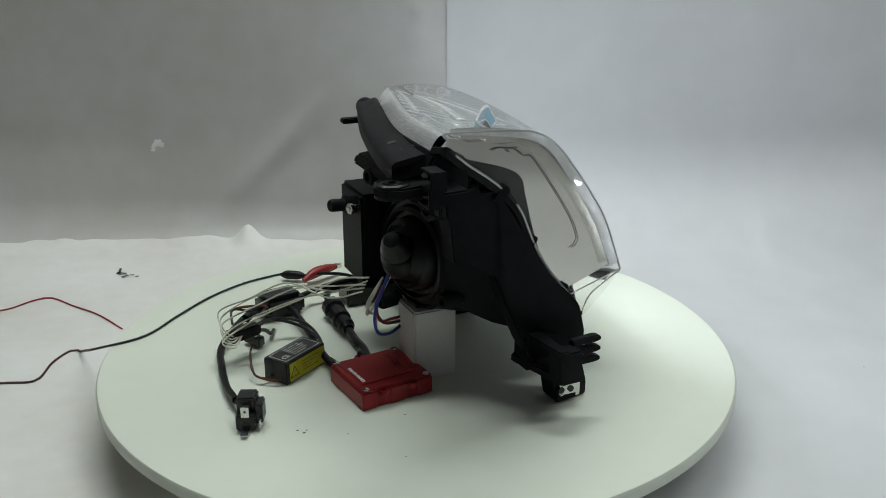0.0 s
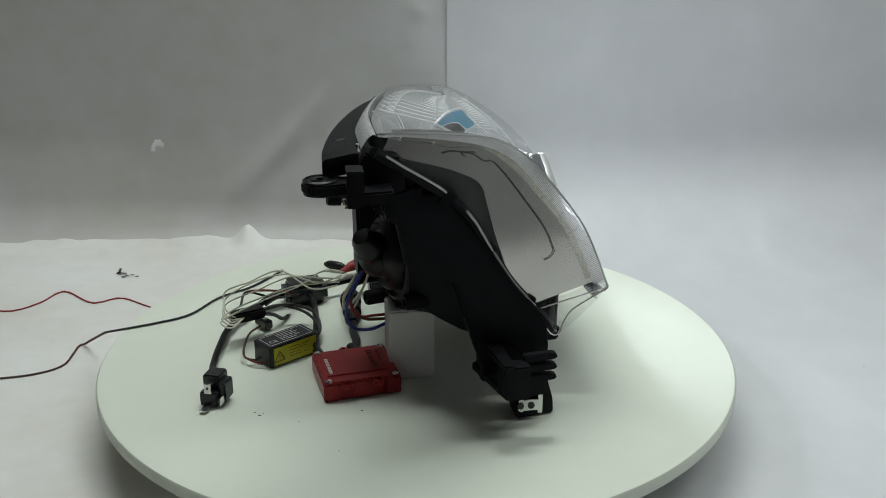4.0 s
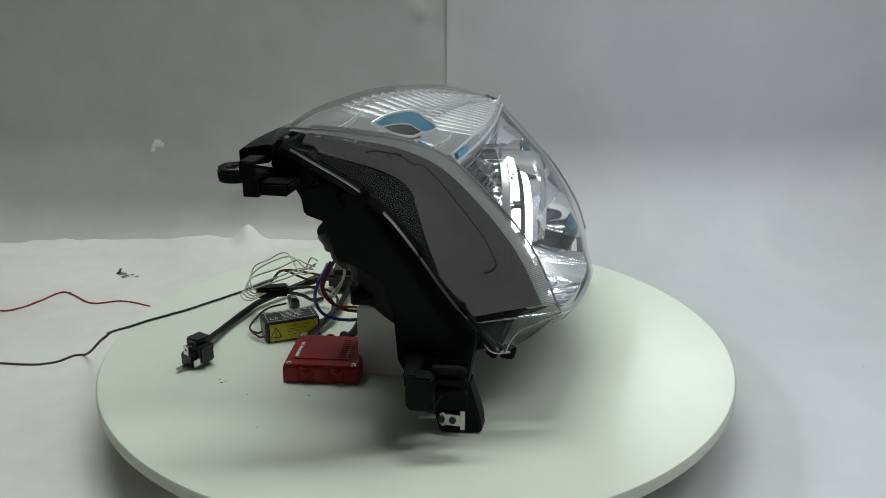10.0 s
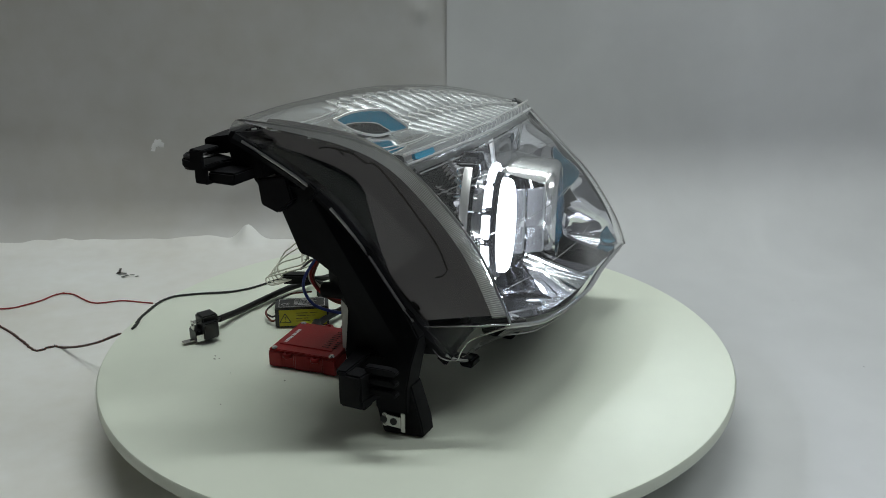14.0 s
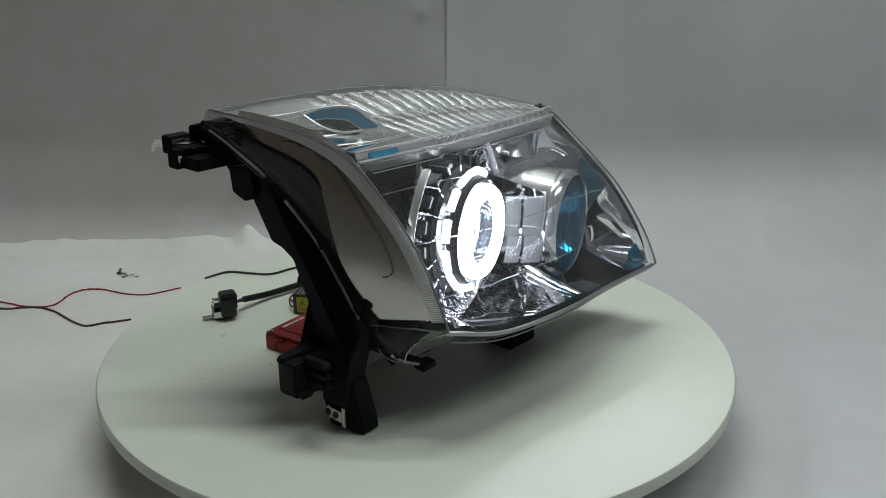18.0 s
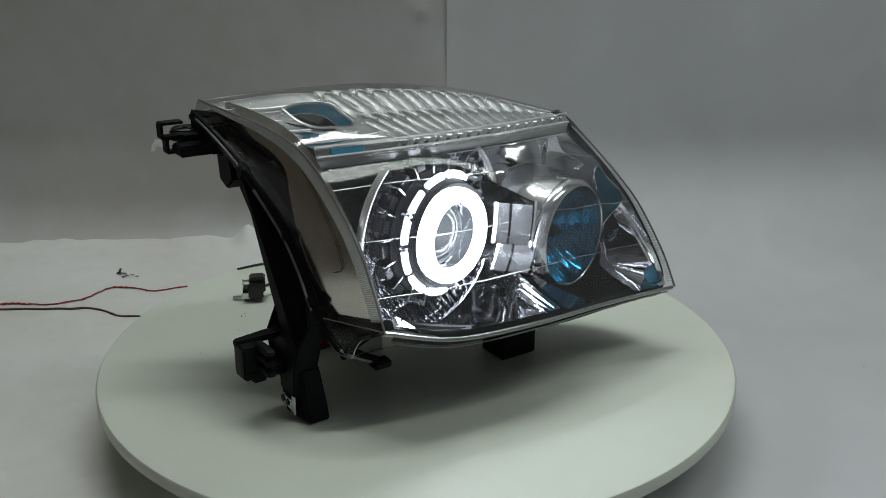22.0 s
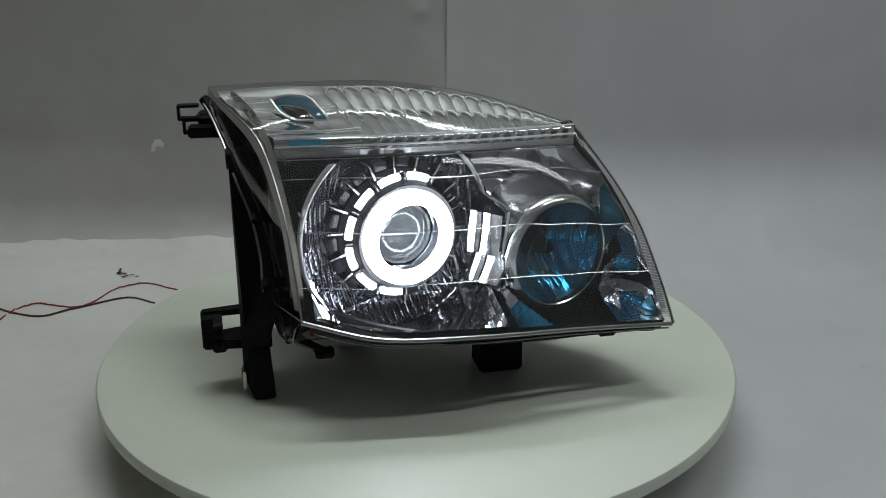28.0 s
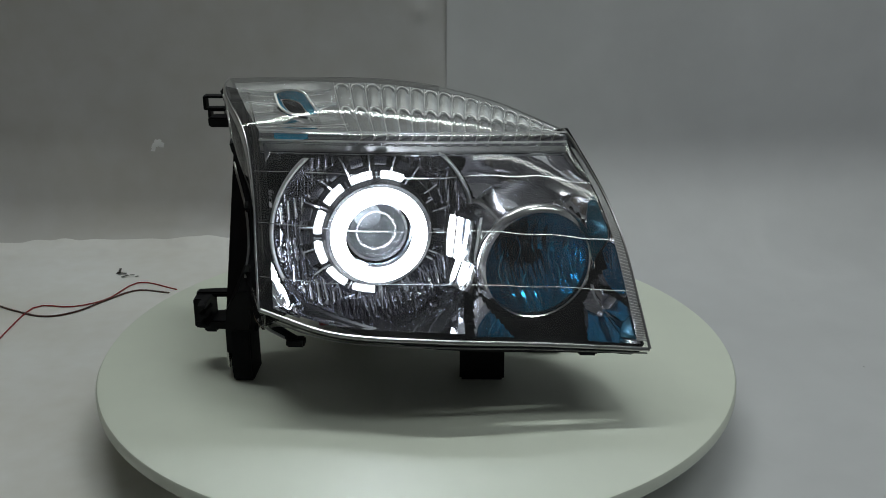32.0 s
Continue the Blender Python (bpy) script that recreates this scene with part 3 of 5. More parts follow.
    part("ledge_line", tube([ledge_at(i / 10) + Vector((0, -1, 2)) for i in range(11)], 1.0, 6, 40), RIDGE, lamp)
    part("ledge", grid(lambda u, v: ledge_at(u) + Vector((0, 1.5 * v, -8 * v)), 40, 3, 1.5), GREY, lamp, "grey ledge between turn signal and headlamp")
    part("lower_line", tube([ledge_at(i / 10) + Vector((0, -1, -9)) for i in range(11)], 0.7, 6, 40), CHROME, lamp)

    # low beam bowl: a paraboloid with upright flutes in three tiers
    m = frame_pose(LOW - 20 * FWD + Vector((0, 0, -3)), RIGHT, (0, 0, 1))
    bm = bmesh.new()
    n, rings = 420, 40
    rows = []
    for k in range(n):
        a = 2 * math.pi * k / n
        row = []
        for j in range(rings + 1):
            t = j / rings
            rad = 40 + 47 * t
            x, z = rad * math.cos(a), rad * math.sin(a)
            tier = int((z + 200) / 19)
            flute = abs(math.sin(math.pi * (x + 2.6 * (tier * 5 % 3) + 0.06 * z * (tier % 2)) / 6.6)) * (2.6 + 0.8 * (tier % 2)) * smooth_step(0.12, 0.2, t) * (1 - smooth_step(0.9, 0.96, t))
            step = ((z + 200) / 19 % 1) * 2.4 * (0.15 < t < 0.92)
            row.append(bm.verts.new(m @ Vector((x, z, -40 * (1 - t ** 1.6) - flute - step))))
        rows.append(row)
    for k in range(n):
        for j in range(rings):
            a, b = rows[k], rows[(k + 1) % n]
            bm.faces.new((a[j], b[j], b[j + 1], a[j + 1]))
    part("bowl", cut_bowl(bm, 205, 43), BOWL, lamp, "fluted chrome low beam bowl")
    for arc in ((128, 318), (-44, 50)):
        part("bowl_rim", cut_bowl(lathe([(85.6, -4), (86, 1), (86.8, 2.4), (87.8, 2.6), (88.8, 1), (89, -4), (85.6, -4)], m, 72, arc=arc), 206, 56), RIDGE, lamp, "bright rim of the bowl")
    # upright blades with dark windows round the projector
    for k in range(18):
        a = radians(20 * k + 4)
        bm = bmesh.new()
        box(bm, (57.5, 0, -8), (10, 11, 14), 0.8)
        bmesh.ops.transform(bm, matrix=m @ Matrix.Translation((0, 3, 0)) @ Matrix.Rotation(a, 4, "Z"), verts=bm.verts)
        part("dark_window", bm, SMOKE, lamp, "dark glossy block round the projector")
        bm = bmesh.new()
        box(bm, (58.5, 0, -5), (14, 1.4, 18), 0.5)
        bmesh.ops.transform(bm, matrix=m @ Matrix.Translation((0, 3, 0)) @ Matrix.Rotation(a + radians(10), 4, "Z"), verts=bm.verts)
        part("blade", bm, CHROME, lamp, "chrome blade round the projector")

    # apron between the bowl and the lower edge of the lens
    def apron(u, v):
        a = radians(205 + 130 * u)
        p = LOW - 20 * FWD + 86 * (math.cos(a) * RIGHT + math.sin(a) * Vector((0, 0, 1)))
        q = min((inside(k / 60, 0.985, 4) for k in range(61)), key=lambda e: abs(e.x - p.x))
        return p.lerp(q, v) + Vector((0, 0, 1.6 * math.sin(14 * u + 5 * v) * math.sin(math.pi * v)))
    part("apron", grid(apron, 60, 10), CHROME, lamp, "chrome apron under the bowl")

    # projector with the light ring
    m = to_axis(LOW, FWD)
    shroud = part("shroud", lathe([(30, -80), (44, -62), (50, -40), (48, -22), (46, -14), (45, -4), (44.6, 0.5), (28.5, 0.5), (28, -6), (27.5, -16), (25, -20)], m, 72), CHROME, lamp, "chrome shroud round the projector")
    part("light_ring", lathe([(28.6, 0.8), (29, 4.5), (30.2, 6.6), (32, 7.4), (37, 7.4), (39, 6.6), (40.3, 4.5), (40.8, 0.8), (28.6, 0.8)], m, 72), HALO, shroud, "lit white ring")
    for k in range(12):
        bm = bmesh.new()
        box(bm, (51, 0, -9), (7, 1.6, 9), 0.5)
        bmesh.ops.transform(bm, matrix=m @ Matrix.Rotation(radians(30 * k), 4, "Z"), verts=bm.verts)
        part("fin", bm, CHROME, shroud)
    # Glowing segments stand in for the ring mirrored in the shroud's gaps.
    for k in range(12):
        a = 30 * k + 15
        d = m.to_3x3() @ Vector((math.cos(radians(a)), math.sin(radians(a)), 0))
        if not 55 < math.degrees(math.atan2(d.z, d.dot(RIGHT))) % 360 < 262:
            continue
        part("reflection_segment", lathe([(47.4, -7), (49.5, -4.5), (53, -5.5), (54, -8), (51, -11), (47.4, -7)], m, 6, arc=(a - 10.5, a + 10.5)), SEGMENT, shroud, "glowing segment for the reflection of the ring")
    part("dark_gap", lathe([(44.9, 0.2), (46, -3), (47.2, -9)], m, 72), BLACK, shroud, "dark gap round the ring")
    part("segment_back", lathe([(47, -21), (55, -19), (57, -25)], m, 60), BLACK, shroud)
    dome = [(25.5 * math.sin(t), -18 + 14 * math.cos(t)) for t in (math.pi / 2 * k / 10 for k in range(10, -1, -1))]
    part("projector_lens", lathe(dome, m, 48), GLASS, lamp, "clear glass projector lens").visible_shadow = False
    part("lens_ring", lathe([(24.5, -16), (24.5, -12), (26.5, -11), (28, -16), (24.5, -16)], m, 56), CHROME, lamp, "chrome ring round the projector lens")
    part("projector_back", lathe([(0, -60), (12, -58), (22, -45), (25, -25), (25, -18)], m, 40), GREY, lamp)

    # high beam with its blue lens
    m = to_axis(HIGH, FWD)
    part("high_ring", lathe([(44.5, -30), (45.2, -4), (45.6, 1.5), (46.6, 2.6), (49, 1.4), (51.5, -1.5), (53, -6), (52.5, -10), (51, -12)], m, 72), RINGM, lamp, "satin ring round the blue lens")
    part("high_barrel", lathe([(52.4, -7), (53.5, -14), (56, -30), (59, -46), (60, -60)], m, 72), RINGM, lamp, "satin barrel of the high beam")

    def fluted(u, v):
        a, r = 2 * math.pi * u, 5 + 40 * v
        x, y = r * math.cos(a), r * math.sin(a)
        flute = 2.4 * abs(math.sin(x * 0.36 + 0.05 * y + 0.9 * math.floor(y / 30))) * math.sin(math.pi * v)
        return m @ Vector((x, y, -42 + 38 * v ** 1.7 + flute))
    part("high_reflector", grid(fluted, 120, 24), FROST, lamp, "fluted high beam reflector")

    def wavy(u, v):
        a, r = 2 * math.pi * u, 45.2 * v
        h = -3 + 9 * math.sqrt(max(0, 1 - v * v)) + 1.1 * math.sin(r * math.cos(a) * 0.62 + 1.3 * math.sin(r * math.sin(a) * 0.16)) * (1 - v) ** 0.5 + 0.7 * math.sin(r * math.sin(a) * 0.23 + 1)
        return m @ Vector((r * math.cos(a), r * math.sin(a), h))
    part("blue_lens", grid(wavy, 64, 24), BLUEGLASS, lamp, "blue glass lens with moulded flutes").visible_shadow = False
    # Pale threads drawn on the lens for glints along its moulded flutes.
    for x, lo, hi in ((-33, -14, 18), (-26, -30, -6), (-20, 4, 30), (-12, -36, 2), (-5, 14, 38), (3, -38, -12), (9, -4, 36), (16, -34, 8), (23, 2, 32), (29, -24, 14), (36, -10, 18)):
        row = [m @ Vector((x + 2.6 * math.sin(y * 0.16 + x), y, -3.2 + 9 * math.sqrt(max(0, 1 - (x * x + y * y) / 2043)))) for y in (lo + (hi - lo) * i / 8 for i in range(9))]
        part("flute_glint", tube(row, [0.08, 0.3, 0.5, 0.55, 0.4, 0.55, 0.5, 0.3, 0.1], 5, 9), SPARKLE, lamp, "pale thread drawn as a glint on a lens flute")
    part("bulb_tip", lathe([(0, -14), (4, -15), (6, -19), (6.5, -30), (9, -32), (9, -42)], m, 20), BLACK, lamp, "dark bulb tip")

    # blue bucket of the turn signal bulb
    throat = [Vector(p) for p in ((-123, 0, 238), (-113, -8, 239), (-102, -18, 237.5), (-98, -23, 234), (-94, -27, 229.8), (-101, -24.5, 229.3), (-110, -20.5, 229.3), (-118, -9, 233))]
    part("bulb_frame", tube(mouth + mouth[:1], 1.1, 8, 80), RIDGE, lamp, "chrome frame of the turn signal bulb")
    bm = bmesh.new()
    ends = []
    for k, dz in ((0.0, 0.0), (0.35, 0.8), (0.7, 0.4), (1.0, 0.0)):
        ends.append([bm.verts.new(a.lerp(b, k) + Vector((0, 0, dz))) for a, b in zip(spline(mouth + mouth[:1], 49)[:48], spline(throat + throat[:1], 49)[:48])])
    for a, b in zip(ends, ends[1:]):
        for k in range(48):
            bm.faces.new((a[k], a[(k + 1) % 48], b[(k + 1) % 48], b[k]))
    part("blue_bucket", bm, BLUE, lamp, "blue chrome bucket of the turn signal bulb")
    bm = bmesh.new()
    lip = spline(mouth + mouth[:1], 49)[:48]
    mid = sum(lip, Vector()) / 48
    outer = [[bm.verts.new(p + (p - mid) * k + Vector((0, 0, dz))) for p in lip] for k, dz in ((0.03, 0), (0.12, -6), (0.25, -16))]
    for a, b in zip(outer, outer[1:]):
        for k in range(48):
            bm.faces.new((a[k], b[k], b[(k + 1) % 48], a[(k + 1) % 48]))
    part("bucket_shell", bm, SIDE, lamp, "clear outer shell of the bucket").visible_shadow = False
    part("throat_line", tube(throat + throat[:1], 0.45, 6, 60), RIDGE, lamp)
    bm = bmesh.new()
    rim = spline(throat + throat[:1], 49)[:48]
    pit = bm.verts.new(sum(rim, Vector()) / 48 + Vector((4, 9, -4)))
    ring = [bm.verts.new(p) for p in rim]
    for k in range(48):
        bm.faces.new((ring[k], ring[(k + 1) % 48], pit))
    part("bulb_opening", bm, BLACK, lamp, "dark opening for the bulb")
    # Blue painted on the front row where it mirrors the bucket.
    part("bucket_reflection", grid(lambda u, v: pillow(0.05 + 0.11 * u, 0.79 + 0.19 * v * (0.6 + 0.4 * math.sin(math.pi * u))) + Vector((0, -1.2, 0.8)), 24, 8), BLUE, lamp, "blue patch painted for the reflection of the bucket below the bulb")


def build_housing(lamp):
    rim = [hermite(FLANGE, 0.87 * i / 14) for i in range(15)]
    rim += [Vector(p) for p in ((-98, -106, 80), (-60, -122, 73), (0, -142, 66), (60, -140, 61), (120, -133, 58), (165, -131, 57), (188, -134, 61))]
    rim += [lens_at(1, 1 - i / 8) + Vector((-3, 9, 0)) for i in range(1, 8)]
    rim += [lens_at(1 - i / 10, 0) + Vector((0, 5, -19)) for i in range(0, 10)]
    n = 112
    P = spline(rim + rim[:1], n + 1)[:n]

    def loop(k, t):
        p = P[k]
        a = math.atan2(p.z - 140, p.x + 10)
        e = 1 / (abs(math.cos(a)) ** 4 + abs(math.sin(a)) ** 4) ** 0.25
        back = Vector((-46 + 70 * e * math.cos(a), 24, 126 + 54 * e * math.sin(a)))
        side = t ** (2.6 if p.x > -60 else 1.5)
        q = p.lerp(back, side)
        q.y = p.y + (back.y - p.y) * t
        q.z -= (34 if p.x > -20 else 26) * math.sin(math.pi * t) * max(0, -math.sin(a))
        return q
    bm = bmesh.new()
    S = (0, 0.03, 0.1, 0.22, 0.36, 0.5, 0.64, 0.8, 0.92, 1)
    rows = [[bm.verts.new(loop(k, s)) for k in range(n)] for s in S]
    for a, b in zip(rows, rows[1:]):
        for k in range(n):
            bm.faces.new((a[k], a[(k + 1) % n], b[(k + 1) % n], b[k]))
    bm.faces.new(rows[-1])
    part("housing", bm, BLACK, lamp, "black plastic housing")
    part("flange", tube(P + P[:1], 4.5, 6, 160), BLACK, lamp, "black flange round the lens")
    # grey beads where the lens is bonded on, drawn for the highlight along its edge
    part("highlight_bead", tube([hermite(FLANGE, 0.05 + 0.22 * i / 6) + Vector((-4, 0, 3)) for i in range(7)], 1.1, 6, 24), GREY, lamp, "grey bead drawn for the highlight along the flange")
    part("highlight_bead", tube([hermite(FLANGE, 0.36 + 0.36 * i / 8) + Vector((-5, -1, 2)) for i in range(9)], 1.2, 6, 40), GREY, lamp, "grey bead drawn for the highlight along the flange")
    part("highlight_bead", tube([hermite(FLANGE, 0.86 + 0.12 * i / 4) + Vector((-4, -3, 0)) for i in range(5)], 1.2, 6, 20), GREY, lamp, "grey bead drawn for the highlight along the flange")
    # ribs on the flank
    for k in range(6):
        i = 3 + 2 * k
        part("rib", tube([loop(i, s) + Vector((-1.5, 0, 0)) for s in (0.05, 0.25, 0.5, 0.75)], 2.2, 4, 16), BLACK, lamp)
    # clamps that hold the lens
    for v, side in ((0.28, 1), (0.5, 1), (0.7, 1), (0.88, 1)):
        c = hermite(FLANGE, v)
        part("clamp", boxes(((c.x - 3, c.y + 1, c.z), (5, 14, 10), 1.2, pose(0, 0, 0, -55))), BLACK, lamp)

    # stiffening ribs, a lamp socket and screw bosses on the rear
    for x, y, z, r in ((-128, 40, 176, 9), (-20, 50, 178, 8), (-118, 22, 92, 7), (-40, 48, 66, 7)):
        part("screw_boss", lathe([(0, 4), (r * 0.45, 4), (r * 0.5, 7), (r * 0.8, 7), (r, 5), (r, -14)], to_axis((x, y, z), -FWD), 20), BLACK, lamp)
    for k in range(5):
        part("rear_rib", boxes(((-112 + 6 * k, 6 - 10 * k, 150 - 12 * k), (3, 30, 14), 0.8, pose(0, 0, 0, -30, 0, 0))), BLACK, lamp)
    part("rear_shelf", prism([(0, 196), (52, 190), (56, 182), (40, 172), (6, 178)], 0, -150, 20, 2), BLACK, lamp, "black shelf across the back")
    # rubber cap behind the low beam
    m = to_axis((-66, 27, 118), -FWD)
    part("rubber_cap", lathe([(50, -30), (52, -4), (51, 2), (48, 4), (46.5, 1), (43, 1), (42, 7), (38.5, 9), (37, 4), (33.5, 4), (32, 13), (28, 17), (25.5, 13), (22, 15), (18.5, 21), (0, 23)], m, 72), RUBBER, lamp, "black rubber cap over the bulb socket")
    part("cap_nose", lathe([(19, -8), (17.5, 2), (14.5, 6), (13.5, 12), (14.5, 15), (12, 19), (10.5, 27), (7, 32), (0, 33)], to_axis((-73, 46, 120), (-0.5, 0.42, 0.6)), 32), RUBBER, lamp, "bent black rubber nose of the cap")
    # levelling motor and its screw
    part("motor_box", boxes(((22, 34, 112), (60, 48, 90), 3)), BLACK, lamp, "black rear adjuster box")
    part("adjuster_knob", lathe([(0, 14), (5, 14), (6, 12), (6, 0), (9, -2), (9, -14)], to_axis((8, 70, 146), (-0.2, 1, 0.1)), 12), BLACK, lamp)
    part("adjuster_screw", lathe([(0, 5), (2, 5), (2, 4), (5, 4), (5, 0), (3, 0), (3, -14)], to_axis((-6, 66, 146), (-0.4, 1, 0)), 6), STEEL, lamp, "zinc adjuster screw", False)

    # side wall running down into the leg, with its bracket and foot
    wall = [(54, 201), (48, 178), (39, 175), (30, 134), (17, 131), (-8, 116), (-16, 92), (-24, 62), (-34, 44), (-52, 30), (-52, 22), (-80, 22), (-80, 44), (-83, 66), (-84, 84), (-60, 112), (-38, 144), (-18, 174), (4, 198)]
    bm = prism(wall, 0, 0, 22, 1.2)
    for v in bm.verts:
        v.co.x += np.interp(v.co.z, (0, 40, 62, 92, 120, 145, 178, 201), (-169, -169, -168, -150, -146, -150, -160, -172))
    part("leg", bm, BLACK, lamp, "black side wall running down into the mounting leg")
    bm = bmesh.new()
    for z, x0, x1, y0, y1 in ((46, -169, -146, -81, -48), (14, -168.5, -144, -90, -55), (1, -167, -143, -91, -58)):
        for x, y in ((x0, y1), (x1, y1), (x1, y0), (x0 + 6, y0)):
            bm.verts.new((x, y, z))
    bm.verts.ensure_lookup_table()
    V = bm.verts
    for a in (0, 4):
        for k in range(4):
            bm.faces.new((V[a + k], V[a + (k + 1) % 4], V[a + 4 + (k + 1) % 4], V[a + 4 + k]))
    bm.faces.new(V[0:4])
    bm.faces.new(V[8:12])
    bmesh.ops.bevel(bm, geom=bm.edges[:], offset=1.2, segments=2, affect="EDGES")
    part("foot", bm, BLACK, lamp, "black foot of the leg")
    bracket = part("bracket_arm", prism([(-144, -28), (-201, -37), (-203, -40), (-202, -47), (-146, -45)], 2, 63, 68, 1.2), BLACK, lamp, "black bracket with a rectangular opening")
    part("bracket_base", prism([(-144, -24), (-201, -39), (-203, -42), (-202, -60), (-166, -64), (-144, -58)], 2, 38, 46, 1.5), BLACK, bracket)
    part("bracket_wall", prism([(-186, -36), (-201, -38.5), (-203, -42), (-202, -59.5), (-186, -60)], 2, 42, 66, 1.5), BLACK, bracket)
    part("bracket_post", boxes(((-154, -46, 52), (22, 36, 30), 1)), BLACK, bracket)
    part("bracket_nub", boxes(((-188, -52, 36), (12, 12, 6), 1.5)), BLACK, bracket)
    for z in (68, 59, 50):
        part("prong", prism([(-56, z - 3), (-56, z + 2), (-76, z + 3.4), (-81, z + 3), (-83.5, z + 1), (-83, z - 1.5), (-78, z - 2.6)], 0, -191, -184, 0.8), BLACK, bracket)
    clip = part("metal_clip", boxes(((-169.4, -67, 15), (2, 17, 10), 0.4), ((-168.6, -77, 15), (2, 4, 17), 0.4), ((-169.4, -61, 15), (2, 3, 12), 0.4)), STEEL, lamp, "bare metal clip nut")
    for y in (-69, -60):
        part("clip_hole", lathe([(0, 0.6), (2.9, 0.6), (2.9, 0)], to_axis((-170.6, y, 15), (-1, 0, 0)), 20), INK, clip)
    part("lower_clip", boxes(((61, -66, 20), (40, 34, 40), 2), ((61, -66, 45), (30, 26, 20), 2)), BLACK, lamp, "black clip under the housing")
    part("lug_stem", tube([(-131, -92, 67), (-118, -98, 56), (-101, -103, 47)], 4, 8, 12), BLACK, lamp, "black stem of the lower lug")
    for c in ((-101, -103, 46), (150, -108, 44)):
        part("lower_lug", boxes((c, (16, 12, 7), 1.5)), BLACK, lamp)

    # rear beam along the top, ear and blocks
    beam = [(-178, 80, 225), (-150, 79, 227), (-100, 71, 229), (-40, 57, 229), (20, 39, 227), (58, 27, 224)]

    def beam_at(u, v):
        p = hermite(beam, u)
        a = 2 * math.pi * v
        wide = 13 - 3 * u
        return p + Vector((0, wide * max(-1, min(1, 1.35 * math.cos(a))), 7 * max(-1, min(1, 1.35 * math.sin(a))) + 0.25 * wide * math.cos(a) * -1))
    bm = grid(beam_at, 36, 20)
    bmesh.ops.holes_fill(bm, edges=[e for e in bm.edges if e.is_boundary])
    part("rear_beam", bm, BLACK, lamp, "black beam along the rear top edge")
    part("beam_tip", lathe([(0, 9), (7, 7), (9, 0), (7, -7), (0, -9)], to_axis((60, 28, 224), (1, -0.4, 0)), 18), BLACK, lamp)
    part("beam_slot", lathe([(0, 0.4), (3.4, 0.4), (3.4, 0)], to_axis((-137, 77, 234.6), (0, 0.2, 1)), 18), INK, lamp, "dark slot in the beam")
    rag = random.Random(9)
    for k in range(26):
        p = hermite(beam, 0.06 + 0.9 * k / 26) + Vector((0, -12 + rag.uniform(-1, 1), 6 + rag.uniform(0, 2)))
        part("glue_crumb", boxes((p, (rag.uniform(2, 6), rag.uniform(1.5, 3), rag.uniform(1, 2.5)), 0.4, pose(0, 0, 0, 0, 0, rag.uniform(-40, 40)))), BLACK if k % 4 else MILKY, lamp)
    part("beam_hook", boxes(((70, 38, 210), (10, 22, 5), 1)), BLACK, lamp)
    ear = prism([(-194, 70), (-176, 62), (-168, 92), (-172, 104), (-184, 109), (-195, 103), (-198, 92)], 2, 208, 216, 1.5)
    part("ear", ear, BLACK, lamp, "black ear with a screw hole")
    part("ear_hub", lathe([(3, -5), (3, 5.5), (6, 6), (7, 4.6), (10, 4.6), (11, 6), (12.5, 5), (12.5, -5)], to_axis((-183, 95, 212), (0, 0, 1)), 24), RUBBER, lamp)
    part("ear_block", prism([(44, 212), (70, 211), (70, 202), (46, 202)], 0, -204, -168, 1.5), BLACK, lamp)
    for z, x in ((222, -203), (209, -199)):
        part("wire_loop", boxes(((x, 72, z + 6), (20, 12, 2.4), 0.6), ((x, 72, z - 6), (20, 12, 2.4), 0.6), ((x - 9, 72, z), (2.6, 12, 13), 0.6)), BLACK, lamp, "small black loop for a wire")
    part("corner_block", prism([(36, 230), (62, 234), (68, 222), (62, 206), (34, 204)], 0, -182, -164, 2), BLACK, lamp)
    part("step_block", prism([(22, 206), (50, 200), (47, 179), (31, 174), (16, 186)], 0, -172, -154, 1.5), BLACK, lamp)


def build_headlight():
    lamp = thing("headlight", -20, -40, 0, "car headlight, clear lens, chrome reflectors, lit white ring, blue lens", "headlight")
    build_lens(lamp)
    build_reflectors(lamp)
    build_housing(lamp)
    return lamp


headlight = build_headlight()

# ---------------------------------------------------------------- things on the plate


def bars(words, m, w, h, gap, mat, parent, name="print"):
    """Plain bars in place of small print: each row is a list of lengths, drawn in the plane of the pose m."""
    bm = bmesh.new()
    for j, row in enumerate(words):
        x = 0
        for k, length in enumerate(row):
            if k % 2 == 0:
                box(bm, (x + length / 2, -j * (h + gap), 0), (length, h, 0.25))
            x += length
    bmesh.ops.transform(bm, matrix=m, verts=bm.verts)
    ob = part(name, bm, mat, parent, "small print", False)
    ob["kind"] = "stuff"
    return ob


def letters(text, size, m, mat, parent, name="lettering"):
    cu = bpy.data.curves.new(name, "FONT")
    cu.body, cu.size, cu.align_x, cu.align_y = text, size, "CENTER", "CENTER"
    ob = bpy.data.objects.new(name, cu)
    me = bpy.data.meshes.new_from_object(ob)
    bm = bmesh.new()
    bm.from_mesh(me)
    bpy.data.objects.remove(ob)
    bmesh.ops.transform(bm, matrix=m, verts=bm.verts)
    return part(name, bm, mat, parent, "", False)


